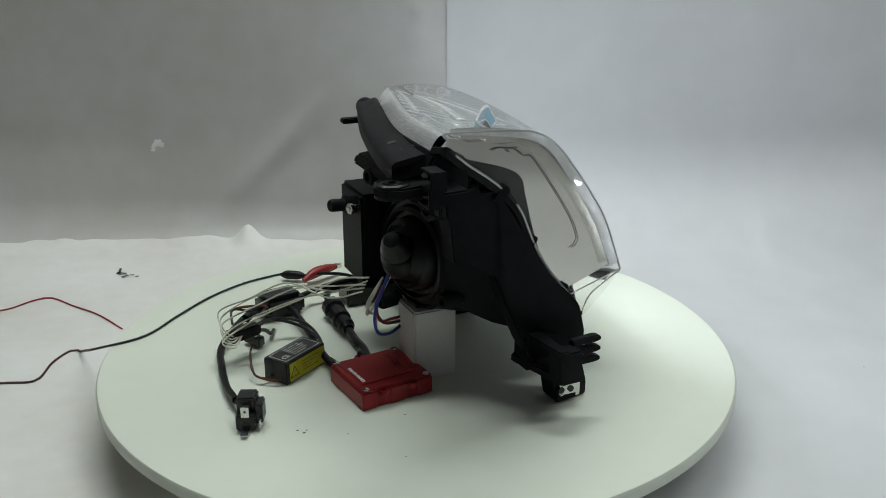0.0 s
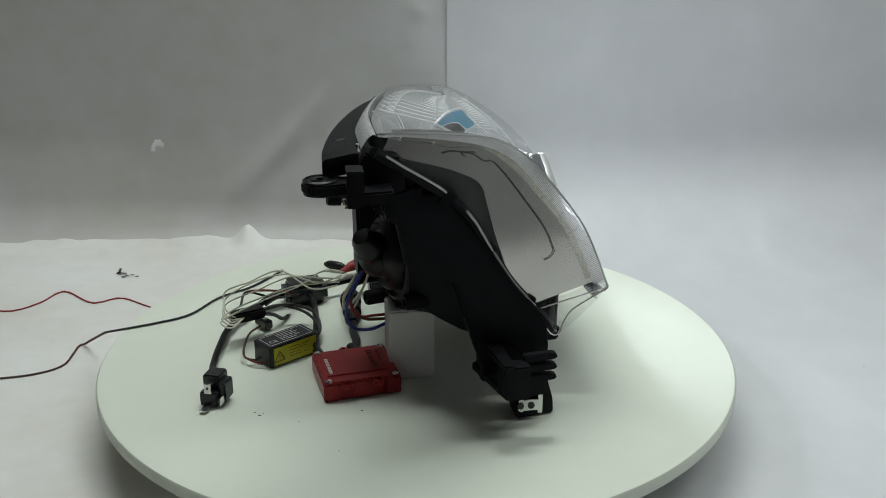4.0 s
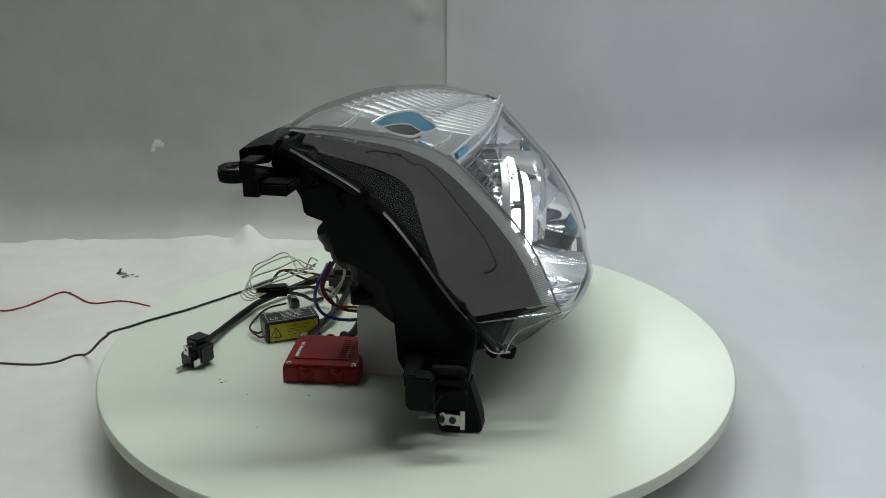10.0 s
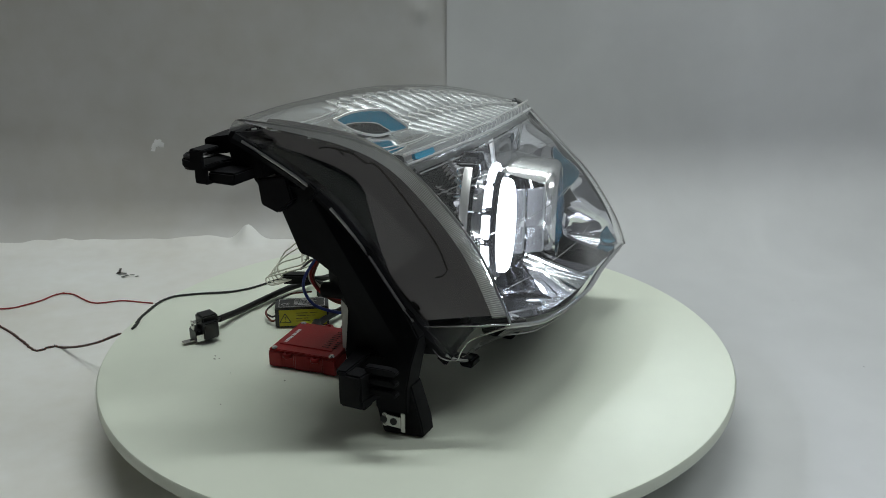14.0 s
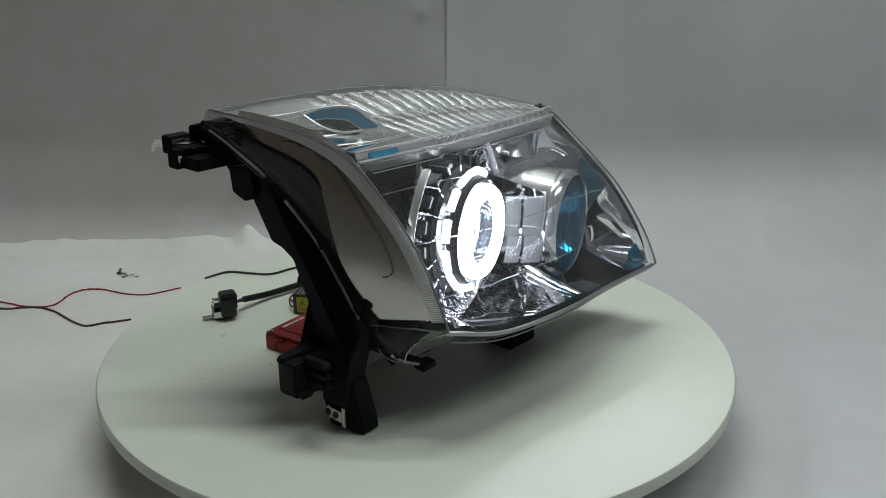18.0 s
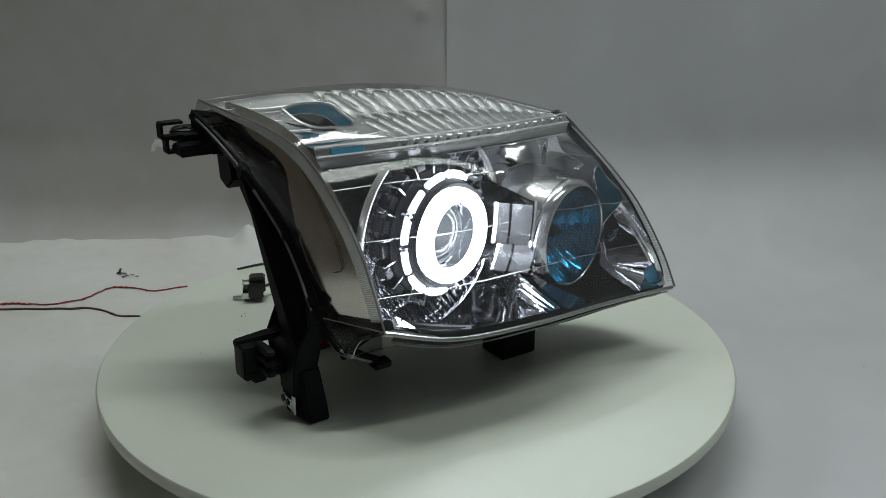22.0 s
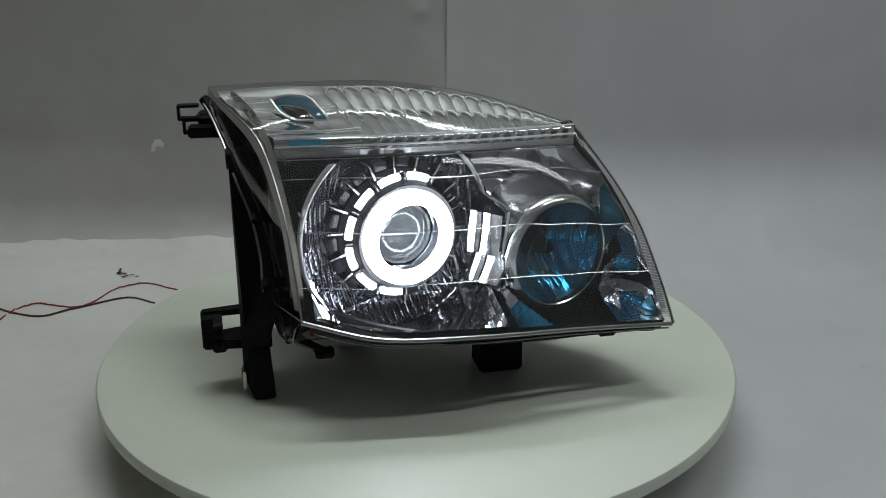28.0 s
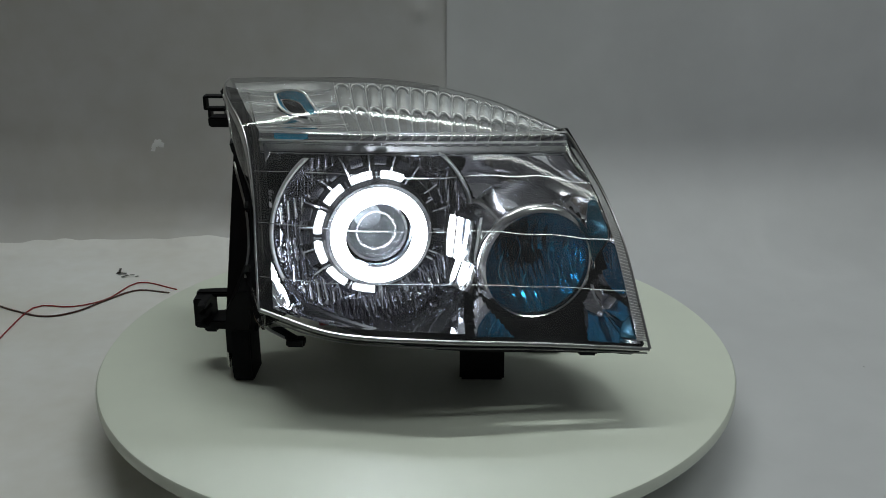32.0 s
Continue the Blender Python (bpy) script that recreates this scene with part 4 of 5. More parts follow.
def build_block():
    b = thing("support_block", -62, 18, 0, "white plastic block propping up the headlight housing", "block")
    bm = bmesh.new()
    box(bm, (-61, 17, 33.5), (38, 41, 67), 1.6)
    part("body", bm, BLOCK, b)
    part("cable_tie", tube([(-70, 30, 68.5), (-66, 14, 69.5), (-58, 6, 68.5)], 1.6, 6), RUBBER, b, "dark smear of cable on top")


def build_ballast():
    b = thing("ballast", -75, 69, 0, "red anodised aluminium ballast with slotted lid and four screws", "ballast")
    m = pose(-75, 68, 0, 0, 0, 7.5)

    def at(*rows, bevel=1.0):
        bm = bmesh.new()
        for c, s in rows:
            box(bm, c, s, bevel)
        bmesh.ops.transform(bm, matrix=m, verts=bm.verts)
        return bm
    outline = [(-33, -34), (-33, -21), (-32, -20), (-32, -8), (-33, -7), (-33, 7), (-32, 8), (-32, 20), (-33, 21), (-33, 34), (31, 34), (31, -34)]
    bm = prism(outline, 2, 0.5, 16, 0.8)
    bmesh.ops.transform(bm, matrix=m, verts=bm.verts)
    part("body", bm, RED, b)
    bm = prism([(-32.4, -33.4), (-32.4, 33.4), (30.4, 33.4), (30.4, -33.4)], 2, 16, 18.2, 0.7)
    box(bm, (2, 2, 18.4), (46, 54, 1.2), 0.5)
    bmesh.ops.transform(bm, matrix=m, verts=bm.verts)
    part("lid", bm, RED, b, "red lid with a raised middle")
    for k in range(9):
        part("slot", at(((18 - 4.2 * k, -16.4, 19.5), (0.8, 7, 0.4)), ((18 - 4.2 * k, -24.6, 19.5), (0.8, 6, 0.4)), bevel=0.15), INK, b)
    for x, y in ((-29.5, -29), (-29.5, 29), (28, -29), (28, 29)):
        part("screw", lathe([(0, 1.2), (0.8, 1.2), (1, 0.6), (2.6, 1), (3, 0)], m @ pose(x, y, 18), 14), STEEL, b, "steel screw")
    for x, y, z in ((-33, 14, 12), (-33, -14, 12), (33, 4, 13)):
        bm = bmesh.new()
        lathe([(2, 4), (4, 4), (4.5, 3.4), (4.5, 0.6), (4, 0), (2, 0), (2, 4)], m @ pose(x, y, z), 18, bm)
        part("mounting_ear", bm, RED, b)
    bars([[1.8, 0.9, 2.2, 0.8, 1.7, 1.0, 2.4, 0.9, 1.7, 1.6, 2.3, 0.9, 1.9, 1.6, 1.4, 0.9, 2.2, 0.8, 2.0]], m @ frame_pose((-17, 24.5, 19.2), (1, 0, 0), (0, 1, 0)), 3, 3.0, 1, PRINT, b)
    for y in (24, -8):
        p = [m @ Vector(q) for q in ((28, y, 9), (38, y, 9), (50, y + 2, 10))]
        part("cable_gland", tube(p, 4.6, 10, 10), RUBBER, b)
    part("cable", tube([m @ Vector((38, 24, 9)), (-20, 100, 9), (10, 100, 8), (50, 98, 8), (90, 100, 12), (110, 104, 14)], 3.4, 10), RUBBER, b, "thick black cable")
    part("cable", tube([m @ Vector((38, -8, 9)), (-12, 62, 9), (8, 63, 9), (30, 62, 10)], 4.0, 10), RUBBER, b, "thick black cable")


def build_igniter():
    b = thing("igniter_box", -14, 128, 0, "small black box with yellow warning label and white print", "igniter")
    x, y = Vector((-0.563, 0.826, 0)), Vector((-0.826, -0.563, 0))
    m = frame_pose((-14, 128.5, 0), x, y)
    bm = bmesh.new()
    box(bm, (0, 0, 10.7), (54, 27, 21), 1.0)
    bmesh.ops.transform(bm, matrix=m, verts=bm.verts)
    part("case", bm, CASE, b)
    face = m @ frame_pose((0, 13.7, 10.5), (-1, 0, 0), (0, 0, 1))
    bm = boxes(((1, 0, 0), (48, 17.5, 0.3), 0.1))
    bmesh.ops.transform(bm, matrix=face, verts=bm.verts)
    label = part("warning_label", bm, YELLOW, b, "yellow warning label")
    tri = [Vector((-17 + 6.5 * math.cos(a), -1.5 + 6.5 * math.sin(a), 0.4)) for a in (math.pi / 2, math.pi * 7 / 6, math.pi * 11 / 6)]
    bm = bmesh.new()
    for k in range(3):
        tube([face @ tri[k], face @ tri[(k + 1) % 3]], 0.35, 4, 0, bm)
    part("warning_sign", bm, INK, label)
    letters("!", 8, face @ pose(-17, -1, 0.5), INK, label, "exclamation_mark")
    bars([[12, 2, 8], [10, 1, 4, 1, 3], [6, 2, 4], [14, 2, 6]], face @ pose(-6, 5, 0.12), 1, 0.5, 2.4, INK, label)
    top = m @ frame_pose((0, 0, 21.4), (-1, 0, 0), (0, -1, 0))
    bm = bmesh.new()
    for c, s in (((0, 10, 0), (46, 0.5, 0.2)), ((0, -10, 0), (46, 0.5, 0.2)), ((-23, 0, 0), (0.5, 20, 0.2)), ((23, 0, 0), (0.5, 20, 0.2))):
        box(bm, c, s)
    bmesh.ops.transform(bm, matrix=top, verts=bm.verts)
    plaque = part("label_border", bm, PRINT, b, "white printed border")
    letters("CE", 7, top @ pose(-16.5, -4, 0.2), PRINT, plaque, "mark")
    bars([[5, 1, 9, 1, 4], [8, 1, 3, 1, 10], [4, 1, 6, 1, 8], [9, 1, 4, 1, 6], [3, 1, 12]], top @ pose(-8, 6.5, 0.1), 1, 0.8, 2.4, PRINT, plaque)
    for k in (-1, 1):
        part("lead", tube([m @ Vector((26, 6 * k, 6)), m @ Vector((32, 5 * k, 5)), (-22, 168, 8), (10, 164, 14), (40, 154, 9)], 1.0, 6), BROWNWIRE if k > 0 else BLACKWIRE, b, "thin wire lead")
    for k in (-1, 1):
        part("lead", tube([m @ Vector((-26, 4 * k, 8)), (14 + 3 * k, 96, 12), (50, 104 + 4 * k, 16), (60, 130 + 4 * k, 22), (36, 158, 26)], 1.5, 6), BLACKWIRE, b, "thin black lead")


def build_connector():
    b = thing("wire_connector", 50, 149, 0, "small black plug connector with steel latch", "connector")
    m = frame_pose((50, 149, 7), (0.8, 0.6, 0), (-0.6, 0.8, 0))
    bm = boxes(((0, 0, 0), (13, 9, 9), 1), ((9, 0, 0), (10, 7, 7), 1))
    bmesh.ops.transform(bm, matrix=m, verts=bm.verts)
    part("shell", bm, CASE, b)
    bm = boxes(((1, 0, 5), (8, 5, 1.6), 0.4))
    bmesh.ops.transform(bm, matrix=m, verts=bm.verts)
    part("latch", bm, STEEL, b, "shiny latch")


PLUG = Vector((-97.5, 191, 0))


def build_plug():
    b = thing("lamp_plug", -90, 188, 0, "black three-pin lamp plug with bare steel prongs and thick cord", "plug")
    m = frame_pose(PLUG, (-0.383, -0.924, 0), (-0.924, 0.383, 0)) @ Matrix.Scale(-1, 4, (0, 0, 1)) @ Matrix.Scale(0.78, 4, (1, 0, 0))

    def at(*rows):
        bm = boxes(*rows)
        bmesh.ops.transform(bm, matrix=m, verts=bm.verts)
        bmesh.ops.recalc_face_normals(bm, faces=bm.faces)
        return bm
    part("body", at(((-1, -8, 18), (20, 17, 18), 1.5), ((-1, -2, 8), (20, 20, 13), 1.2), ((12, -6, 13), (8, 16, 17), 1.2)), CASE, b)
    prong = part("prong", at(((-1, 7.2, 17.5), (8.5, 1, 10), 0.3), ((-1, 4, 21), (8, 7, 1), 0.3)), STEEL, b, "bare steel prong")
    part("prong_hole", lathe([(0, 0.3), (1.2, 0.3), (1.2, 0)], m @ to_axis((-1, 7.7, 18.5), (0, 1, 0)), 12), INK, prong)
    part("prong", at(((-1, 12, 3), (8, 14, 1), 0.3)), STEEL, b, "bare steel prong")
    part("prong", at(((14, 5, 8), (1, 9, 7), 0.3)), STEEL, b, "bare steel prong")
    part("core", tube([(-85, 183, 15), (-74, 190, 13), (-62, 194, 10)], 1.3, 6), BLACKWIRE, b)
    part("core", tube([(-83, 190, 12), (-74, 194, 10), (-62, 194, 9)], 1.3, 6), BLACKWIRE, b)
    part("cord", tube([(-66, 194, 10), (-32, 195, 6), (10, 191, 6), (46, 184, 7), (80, 165, 9), (104, 142, 14), (114, 122, 17)], 3.4, 10, 60), RUBBER, b, "thick black cord")


def build_pod():
    b = thing("relay_pod", 119, 110, 0, "rounded black relay pod with cords", "relay")
    part("shell", boxes(((119, 108, 13), (34, 46, 25), 6, pose(0, 0, 0, 0, 0, 12))), CASE, b)
    part("sleeve", tube([(108, 132, 16), (100, 142, 15), (92, 150, 13)], 4.6, 10, 8), RUBBER, b)
    part("cord", tube([(124, 86, 14), (130, 66, 16), (128, 40, 22), (112, 10, 30), (80, -10, 44), (40, -16, 70)], 3.2, 10, 40), RUBBER, b, "black cord up to the housing")
    for k in (-1, 1):
        part("lead", tube([(104, 118 + 6 * k, 16), (70, 138, 30 + 4 * k), (66, 166, 36), (46, 172, 30)], 1.2, 6), BROWNWIRE if k > 0 else BLACKWIRE, b, "thin wire lead")


def build_coupling():
    b = thing("cable_coupling", 70, 60, 0, "black round waterproof cable coupling with lock nut", "connector")
    m = to_axis((30, 62, 11), (1, -0.03, 0.02))
    part("nut", lathe([(0, 0), (5, 0), (6, 3), (8, 6), (8.5, 12), (7, 14), (7, 22), (9.5, 23), (10, 34), (8, 36), (8, 46), (11, 48), (11, 60), (8, 64), (5, 70), (0, 72)], m, 14), RUBBER, b, "ribbed black nut", False)
    part("cord", tube([(100, 60, 12), (120, 56, 14), (136, 40, 14), (128, 16, 12)], 3.6, 10), RUBBER, b, "black cord")


def build_control_box():
    b = thing("control_box", 120, 8, 0, "flat black control box behind the support block", "box")
    part("shell", boxes(((122, 6, 10.5), (32, 64, 20), 2)), CASE, b)
    part("ridge", boxes(((122, 6, 21.5), (20, 40, 2), 0.8)), CASE, b)


def build_red_clip():
    b = thing("wire_clip", 195, 42, 0, "red insulated wire clip lying among the cords", "clip")
    part("sleeve", tube([(182, 64, 8), (190, 50, 12), (196, 34, 13), (202, 20, 12)], [3, 4, 5.5, 6, 6, 5.5, 5, 4, 3], 10, 9), REDWIRE, b)
    part("jaw", boxes(((203, 18, 12), (4, 10, 6), 1)), STEEL, b, "steel jaw of the clip")


def build_barrel():
    b = thing("barrel_plug", 204, 70, 0, "small black barrel plug at the wire's end", "plug")
    part("barrel", tube([(214, 82, 7), (206, 72, 8), (198, 60, 8)], [2, 4, 5, 5, 5, 5, 4.5, 3], 10, 8), RUBBER, b)
    part("cord", tube([(198, 60, 8), (180, 40, 14), (160, 20, 16), (138, 6, 14)], 1.8, 6), RUBBER, b, "black cord")


def build_harness():
    b = thing("wire_harness", 30, 165, 0, "loose bundle of ivory wires gathered by a black joint", "wires")
    loose = random.Random(12)
    for k in range(5):
        s = (k - 2) / 2
        i, j, q = (loose.uniform(-1, 1) for _ in range(3))
        pts = [(-72, 78 + 3 * s, 104 - 3 * k), (-40 + 6 * i, 98 + 5 * s, 92 - 3 * k + 5 * j), (-8 + 8 * j, 122 + 8 * s, 76 + 9 * s), (18 + 5 * q, 152 + 9 * s, 58 + 11 * s + 4 * i), (26 + 9 * s, 180 + 5 * s + 4 * j, 42 + 8 * s), (15 + 8 * s, 187 - 2 * s, 34 + 4 * s), (12 + 8 * s, 178 + 2 * q, 27 + 2 * s), (30, 166 + s, 27)]
        part("wire", tube(pts, 0.8, 6, 70), WHITEWIRE, b, "ivory wire")
    for k in range(2):
        part("wire", tube([(-76, 64, 104), (-72 + 4 * k, 76, 78), (-58, 72 - 5 * k, 64), (-54, 58, 80), (-64, 52, 100)], 1.1, 6, 40), WHITEWIRE, b, "ivory wire loop")
    part("wire", tube([(-78, 60, 106), (-84, 74, 78), (-76, 70, 54), (-58, 52, 42), (-44, 34, 42)], 1.5, 6, 40), BLUEWIRE, b, "blue wire")
    part("wire", tube([(-76, 58, 106), (-74, 70, 78), (-62, 60, 56), (-50, 44, 48), (-44, 34, 46)], 1.5, 6, 40), BROWNWIRE, b, "brown wire")
    part("wire", tube([(-74, 56, 108), (-78, 70, 84), (-66, 64, 60), (-50, 46, 52), (-44, 34, 50)], 1.3, 6, 40), REDWIRE, b, "red wire")
    part("joint", boxes(((32, 165, 26), (14, 34, 11), 2, pose(0, 0, 0, 0, 0, 24))), RUBBER, b, "black joint")
    part("tail", tube([(36, 150, 24), (50, 140, 16), (62, 132, 6), (76, 126, 3)], 2.0, 6), BLACKWIRE, b)


def build_specks():
    bm = bmesh.new()
    for x, y, r in ((-124, 152, 1.2), (-118.5, 156, 0.8), (-121, 149, 0.7), (-130, 67, 0.8), (-140, 120, 0.5), (-60, 200, 0.5), (-190, 90, 0.5)):
        box(bm, (x, y, 0.15), (r, 2 * r, 0.3), 0.05)
    b = thing("paint_chips", -124, 150, 0, "tiny dark chips lying on the plate", "chips")
    b["kind"] = "stuff"
    part("chips", bm, SPECK, b)["kind"] = "stuff"


for f in (build_block, build_ballast, build_igniter, build_connector, build_plug, build_pod, build_coupling, build_control_box, build_red_clip,
          build_barrel, build_harness, build_specks):
    f()


# ---------------------------------------------------------------- marks on the paper
def build_marks():
    bm = bmesh.new()
    for x, y, w, h, r in ((-0.405, 0.352, 0.003, 0.018, 10), (-0.399, 0.343, 0.012, 0.003, -8), (-0.392, 0.332, 0.010, 0.003, 50), (-0.384, 0.336, 0.006, 0.002, 0),
                          (-0.376, 0.331, 0.004, 0.002, 20), (-0.404, 0.344, 0.005, 0.005, 0)):
        box(bm, (x, y, 0.0036), (w, h, 0.0006), 0, pose(0, 0, 0, 0, 0, r))
    whole("ink_mark", bm, SPECK, "small black scuff mark on the paper", "mark", "stuff")
    bm = bmesh.new()
    rnd = random.Random(4)
    for x, y in ((0.387, 0.121), (0.413, -0.032), (0.332, -0.075), (0.512, 0.236), (0.377, 0.117)):
        box(bm, (x, y, 0.0008), (0.0008, 0.0035, 0.0004), 0, pose(0, 0, 0, 0, 0, rnd.uniform(0, 180)))
    for k in range(18):
        x, y = rnd.uniform(0.32, 0.7), rnd.uniform(-0.3, 0.28)
        box(bm, (x, y, 0.0006), (0.0005, rnd.uniform(0.0006, 0.0015), 0.0003), 0, pose(0, 0, 0, 0, 0, rnd.uniform(0, 180)))
    whole("paper_specks", bm, SPECK, "scattered dark specks of dirt on the paper", "specks", "stuff")


build_marks()


def build_scraps():
    bm = bmesh.new()
    for k in range(7):
        a = k * 0.9
        c = Vector((-0.371 + 0.006 * math.cos(a), 0.468 - 0.003 * (k % 2), 0.150 + 0.005 * math.sin(a * 1.7)))
        bm.faces.new([bm.verts.new(c + Vector(q)) for q in ((-0.004, 0.004, -0.003), (0.003, 0.001, -0.003), (0.004, 0.003, 0.003), (-0.001, 0.006, 0.004))])
    whole("paper_scrap", bm, PRINT, "small torn white scrap stuck to the backdrop", "scrap", "stuff")


build_scraps()


# ---------------------------------------------------------------- supply wires that slide as the table turns
def twisted_link(length, mats, r):
    """A short stretch of wire: one strand, or two laid round each other."""
    me = bpy.data.meshes.new("link")
    bm = bmesh.new()
    if len(mats) == 1:
        lathe([(0, -0.5 * length - r * 0.6), (r * 0.7, -0.5 * length - r * 0.3), (r, -0.5 * length), (r, 0.5 * length), (r * 0.7, 0.5 * length + r * 0.3), (0, 0.5 * length + r * 0.6)], Matrix(), 8, bm)
    else:
        for k in range(2):
            count = len(bm.faces)
            pts = []
            for i in range(17):
                a = 4 * math.pi * i / 16 + math.pi * k
                pts.append((0.62 * r * math.cos(a), 0.62 * r * math.sin(a), length * (i / 16 - 0.5)))
            tube(pts, 0.62 * r, 6, 25, bm)
            bm.faces.ensure_lookup_table()
            for f in bm.faces[count:]:
                f.material_index = k
    bm.to_mesh(me)
    bm.free()
    for m in mats:
        me.materials.append(m)
    for f in me.polygons:
        f.use_smooth = True
    return me


def chain(name, label, mats, r, count, rows, z):
    """A wire in short rigid links; rows give its course over the table at several times."""
    wire = tagged(new(name), label, "wire")
    courses = []
    for t, *pts in rows:
        P = [Vector((p.x, p.y, max(p.z, z))) for p in spline([p if len(p) == 3 else (*p, z) for p in pts], 80)]
        d = [0.0]
        for a, b in zip(P, P[1:]):
            d.append(d[-1] + (b - a).length)
        nodes = []
        for k in range(count + 1):
            s = d[-1] * k / count
            i = next(i for i in range(1, len(d)) if d[i] >= s - 1e-9)
            nodes.append(P[i - 1].lerp(P[i], (s - d[i - 1]) / max(d[i] - d[i - 1], 1e-9)))
        courses.append((t, nodes, d[-1] / count))
    me = twisted_link(max(c[2] for c in courses) * 1.04, mats, r)
    links = []
    for k in range(count):
        ob = new("link", me)
        ob.parent = wire
        rows_k = []
        for t, nodes, _ in courses:
            a, b = nodes[k], nodes[k + 1]
            rows_k.append((t, Matrix.Translation((a + b) / 2) @ (b - a).to_track_quat("Z", "Y").to_matrix().to_4x4()))
        links.append((ob, rows_k))
    return links


RED_COURSE = [
    (0, (-0.528, 0.213), (-0.502, 0.225), (-0.482, 0.251), (-0.462, 0.259), (-0.425, 0.232), (-0.387, 0.205), (-0.347, 0.164)),
    (3.5, (-0.533, 0.224), (-0.495, 0.219), (-0.471, 0.244), (-0.454, 0.281), (-0.406, 0.242), (-0.375, 0.257), (-0.332, 0.227)),
    (13, (-0.532, 0.222), (-0.498, 0.226), (-0.475, 0.251), (-0.452, 0.277), (-0.405, 0.240), (-0.371, 0.245), (-0.334, 0.234)),
    (17, (-0.546, 0.254), (-0.498, 0.233), (-0.461, 0.236), (-0.442, 0.284), (-0.397, 0.266), (-0.356, 0.267), (-0.317, 0.277)),
    (20, (-0.550, 0.264), (-0.501, 0.250), (-0.449, 0.230), (-0.423, 0.272), (-0.391, 0.304), (-0.337, 0.267), (-0.301, 0.300)),
    (25, (-0.505, 0.160), (-0.504, 0.231), (-0.470, 0.253), (-0.418, 0.229), (-0.398, 0.289), (-0.359, 0.303), (-0.308, 0.284)),
    (32, (-0.473, 0.086), (-0.477, 0.161), (-0.471, 0.231), (-0.427, 0.230), (-0.392, 0.253), (-0.367, 0.310), (-0.312, 0.284))]
BLACK_COURSE = [
    (0, (-0.447, 0.029), (-0.421, 0.031), (-0.395, 0.036), (-0.393, 0.081), (-0.373, 0.102), (-0.351, 0.122), (-0.327, 0.140)),
    (3.5, (-0.451, 0.038), (-0.424, 0.042), (-0.399, 0.050), (-0.379, 0.071), (-0.375, 0.121), (-0.359, 0.155), (-0.334, 0.175)),
    (9, (-0.461, 0.060), (-0.434, 0.061), (-0.408, 0.065), (-0.385, 0.075), (-0.364, 0.093), (-0.355, 0.134), (-0.345, 0.178)),
    (13, (-0.516, 0.185), (-0.475, 0.139), (-0.439, 0.108), (-0.409, 0.094), (-0.384, 0.100), (-0.365, 0.117), (-0.345, 0.136)),
    (17, (-0.538, 0.236), (-0.503, 0.226), (-0.471, 0.222), (-0.430, 0.182), (-0.394, 0.152), (-0.370, 0.166), (-0.345, 0.180)),
    (20, (-0.530, 0.217), (-0.502, 0.224), (-0.474, 0.233), (-0.441, 0.230), (-0.406, 0.214), (-0.368, 0.189), (-0.339, 0.193)),
    (25, (-0.542, 0.245), (-0.498, 0.215), (-0.462, 0.206), (-0.435, 0.222), (-0.405, 0.233), (-0.373, 0.237), (-0.334, 0.217))]
BLACK_COURSE += [(32, (-0.546, 0.254), (-0.495, 0.221), (-0.449, 0.201), (-0.416, 0.215), (-0.391, 0.250), (-0.362, 0.282), (-0.319, 0.273))]
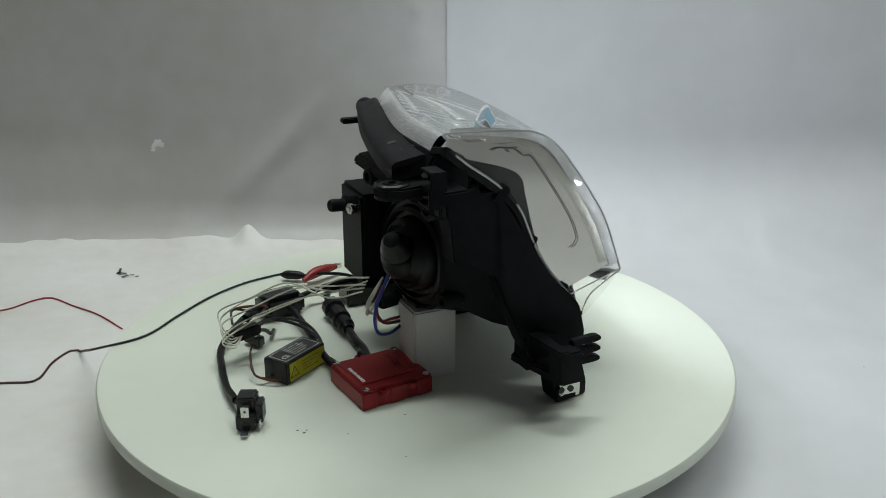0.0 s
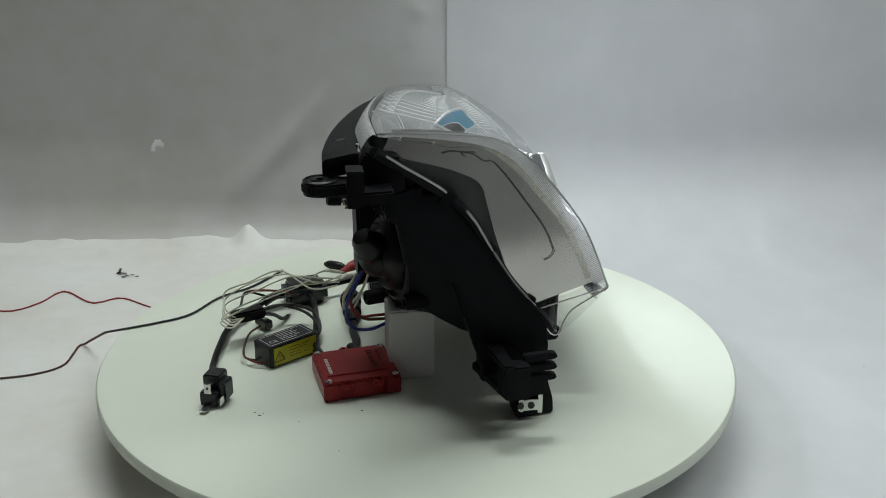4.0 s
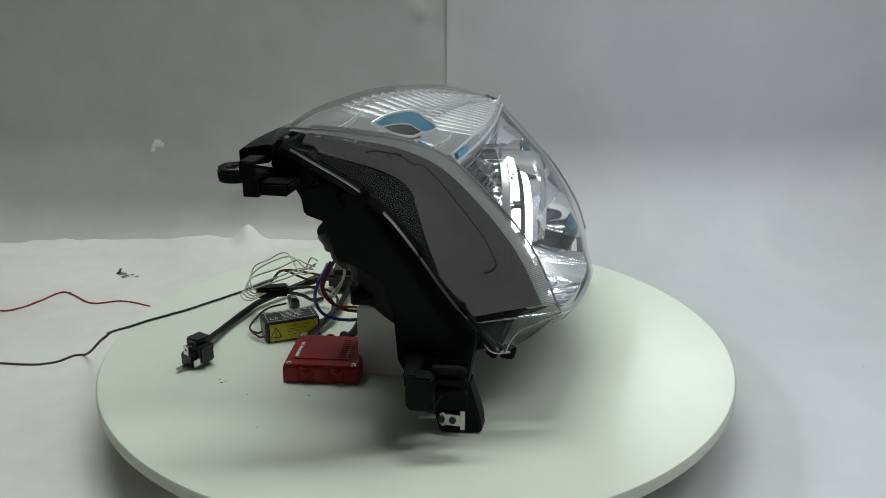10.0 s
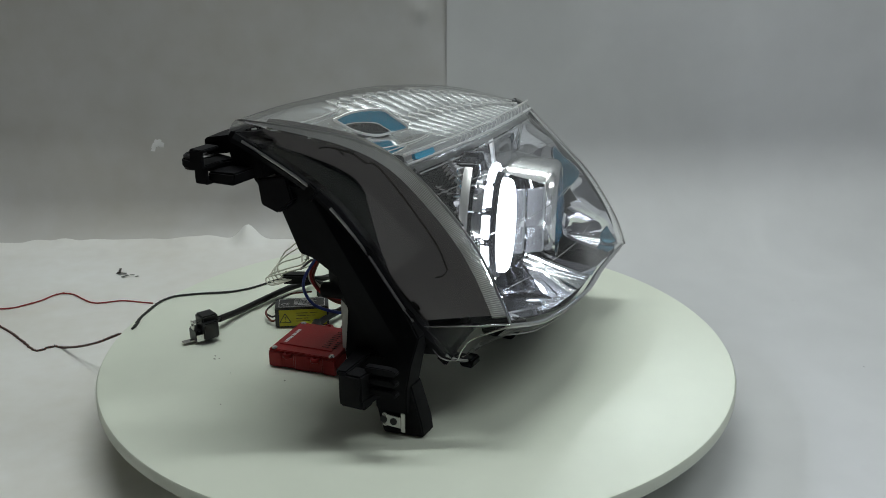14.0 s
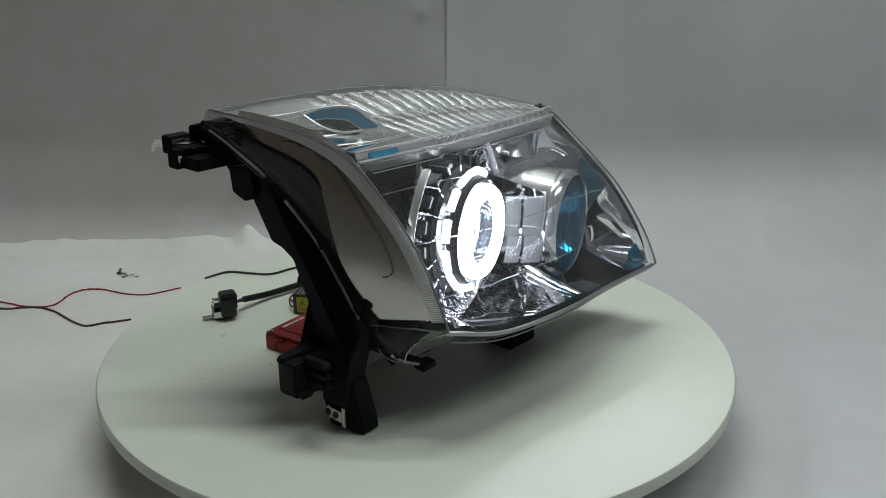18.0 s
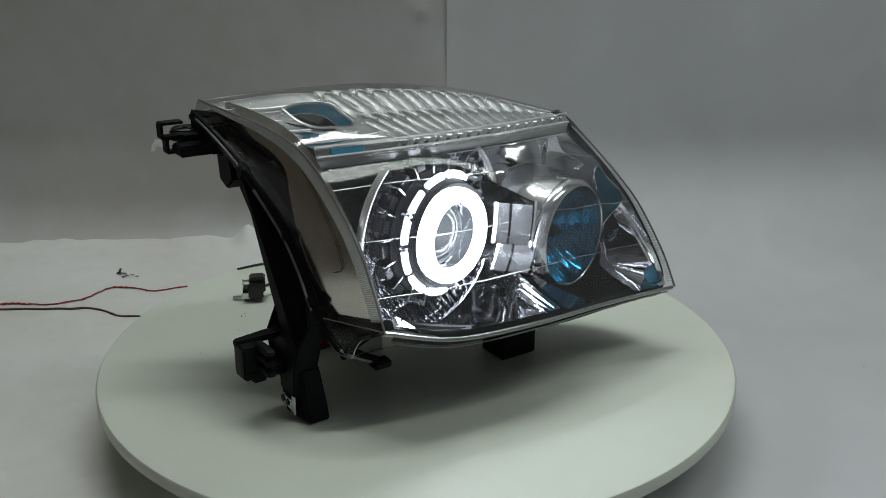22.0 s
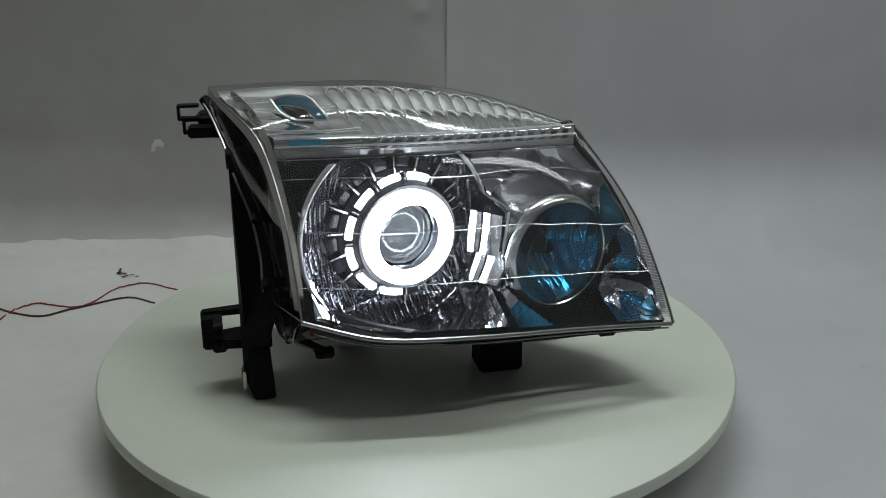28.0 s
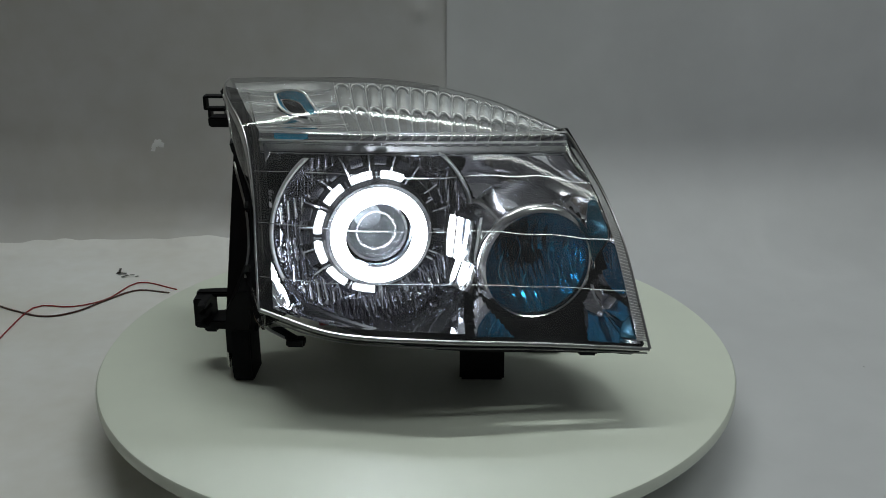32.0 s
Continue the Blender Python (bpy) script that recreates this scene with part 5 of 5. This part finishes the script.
PLATE_COURSE = [
    (0, (-0.314, -0.016), (-0.272, 0.014), (-0.251, 0.064), (-0.227, 0.116), (-0.195, 0.158), (-0.156, 0.186)),
    (3.5, (-0.314, 0.024), (-0.269, 0.044), (-0.240, 0.065), (-0.218, 0.112), (-0.188, 0.144), (-0.160, 0.195)),
    (9, (-0.312, 0.023), (-0.271, 0.054), (-0.243, 0.073), (-0.218, 0.103), (-0.191, 0.134), (-0.164, 0.177)),
    (13, (-0.298, 0.018), (-0.284, 0.090), (-0.257, 0.111), (-0.224, 0.120), (-0.192, 0.134), (-0.163, 0.164)),
    (17, (-0.256, 0.149), (-0.236, 0.174), (-0.208, 0.171), (-0.180, 0.168), (-0.157, 0.188), (-0.131, 0.206)),
    (20, (-0.226, 0.191), (-0.208, 0.206), (-0.187, 0.210), (-0.165, 0.211), (-0.144, 0.216), (-0.123, 0.225)),
    (25, (-0.196, 0.219), (-0.177, 0.224), (-0.157, 0.227), (-0.137, 0.231), (-0.117, 0.236), (-0.097, 0.245)),
    (32, (-0.153, 0.246), (-0.135, 0.247), (-0.118, 0.251), (-0.100, 0.254), (-0.082, 0.257), (-0.063, 0.256))]
# until the joint is pulled apart the supply wire climbs over the rim to the feed wire
JOINED = [(t, *pts[:-2], (*feed[0], TOP + 0.0014)) if t < 15 else (t, *pts) for t, *pts in BLACK_COURSE for u, *feed in PLATE_COURSE if u == t]
LINKS = chain("red_supply_wire", "thin red supply wire lying loose on the paper", [REDWIRE], 0.0009, 28, RED_COURSE, 0.0028)
LINKS += chain("black_supply_wire", "thin twisted black and brown supply wire lying on the paper", [BLACKWIRE, BROWNWIRE], 0.0011, 34, JOINED, 0.0028)
LINKS += chain("black_feed_wire", "thin twisted black feed wire lying across the plate", [BLACKWIRE, BLACKWIRE], 0.0011, 30, PLATE_COURSE, TOP + 0.0014)


# ---------------------------------------------------------------- movement
TURN = [(0.0, 112.49), (3.5, 99.80), (5.5, 92.49), (8.0, 83.39), (11.0, 72.61), (14.0, 61.54), (16.5, 51.85), (19.0, 42.91), (22.0, 31.76),
        (25.0, 21.30), (28.0, 10.98), (30.0, 4.10), (32.0, -3.05)]


def angle(t):
    for (a, x), (b, y) in zip(TURN, TURN[1:]):
        if t <= b:
            return x + (y - x) * (t - a) / (b - a)
    return TURN[-1][1]


def motions():
    times = [i * 1.0 for i in range(33)]
    walk(plate, [(t, pose(0, 0, 0, 0, 0, angle(t))) for t in times])
    for ob in ON_TABLE:
        x, y, z = ob["base"]
        walk(ob, [(t, pose(0, 0, 0, 0, 0, angle(t)) @ pose(x, y, z + TOP)) for t in times])
    for ob, rows in LINKS:
        walk(ob, rows)


motions()
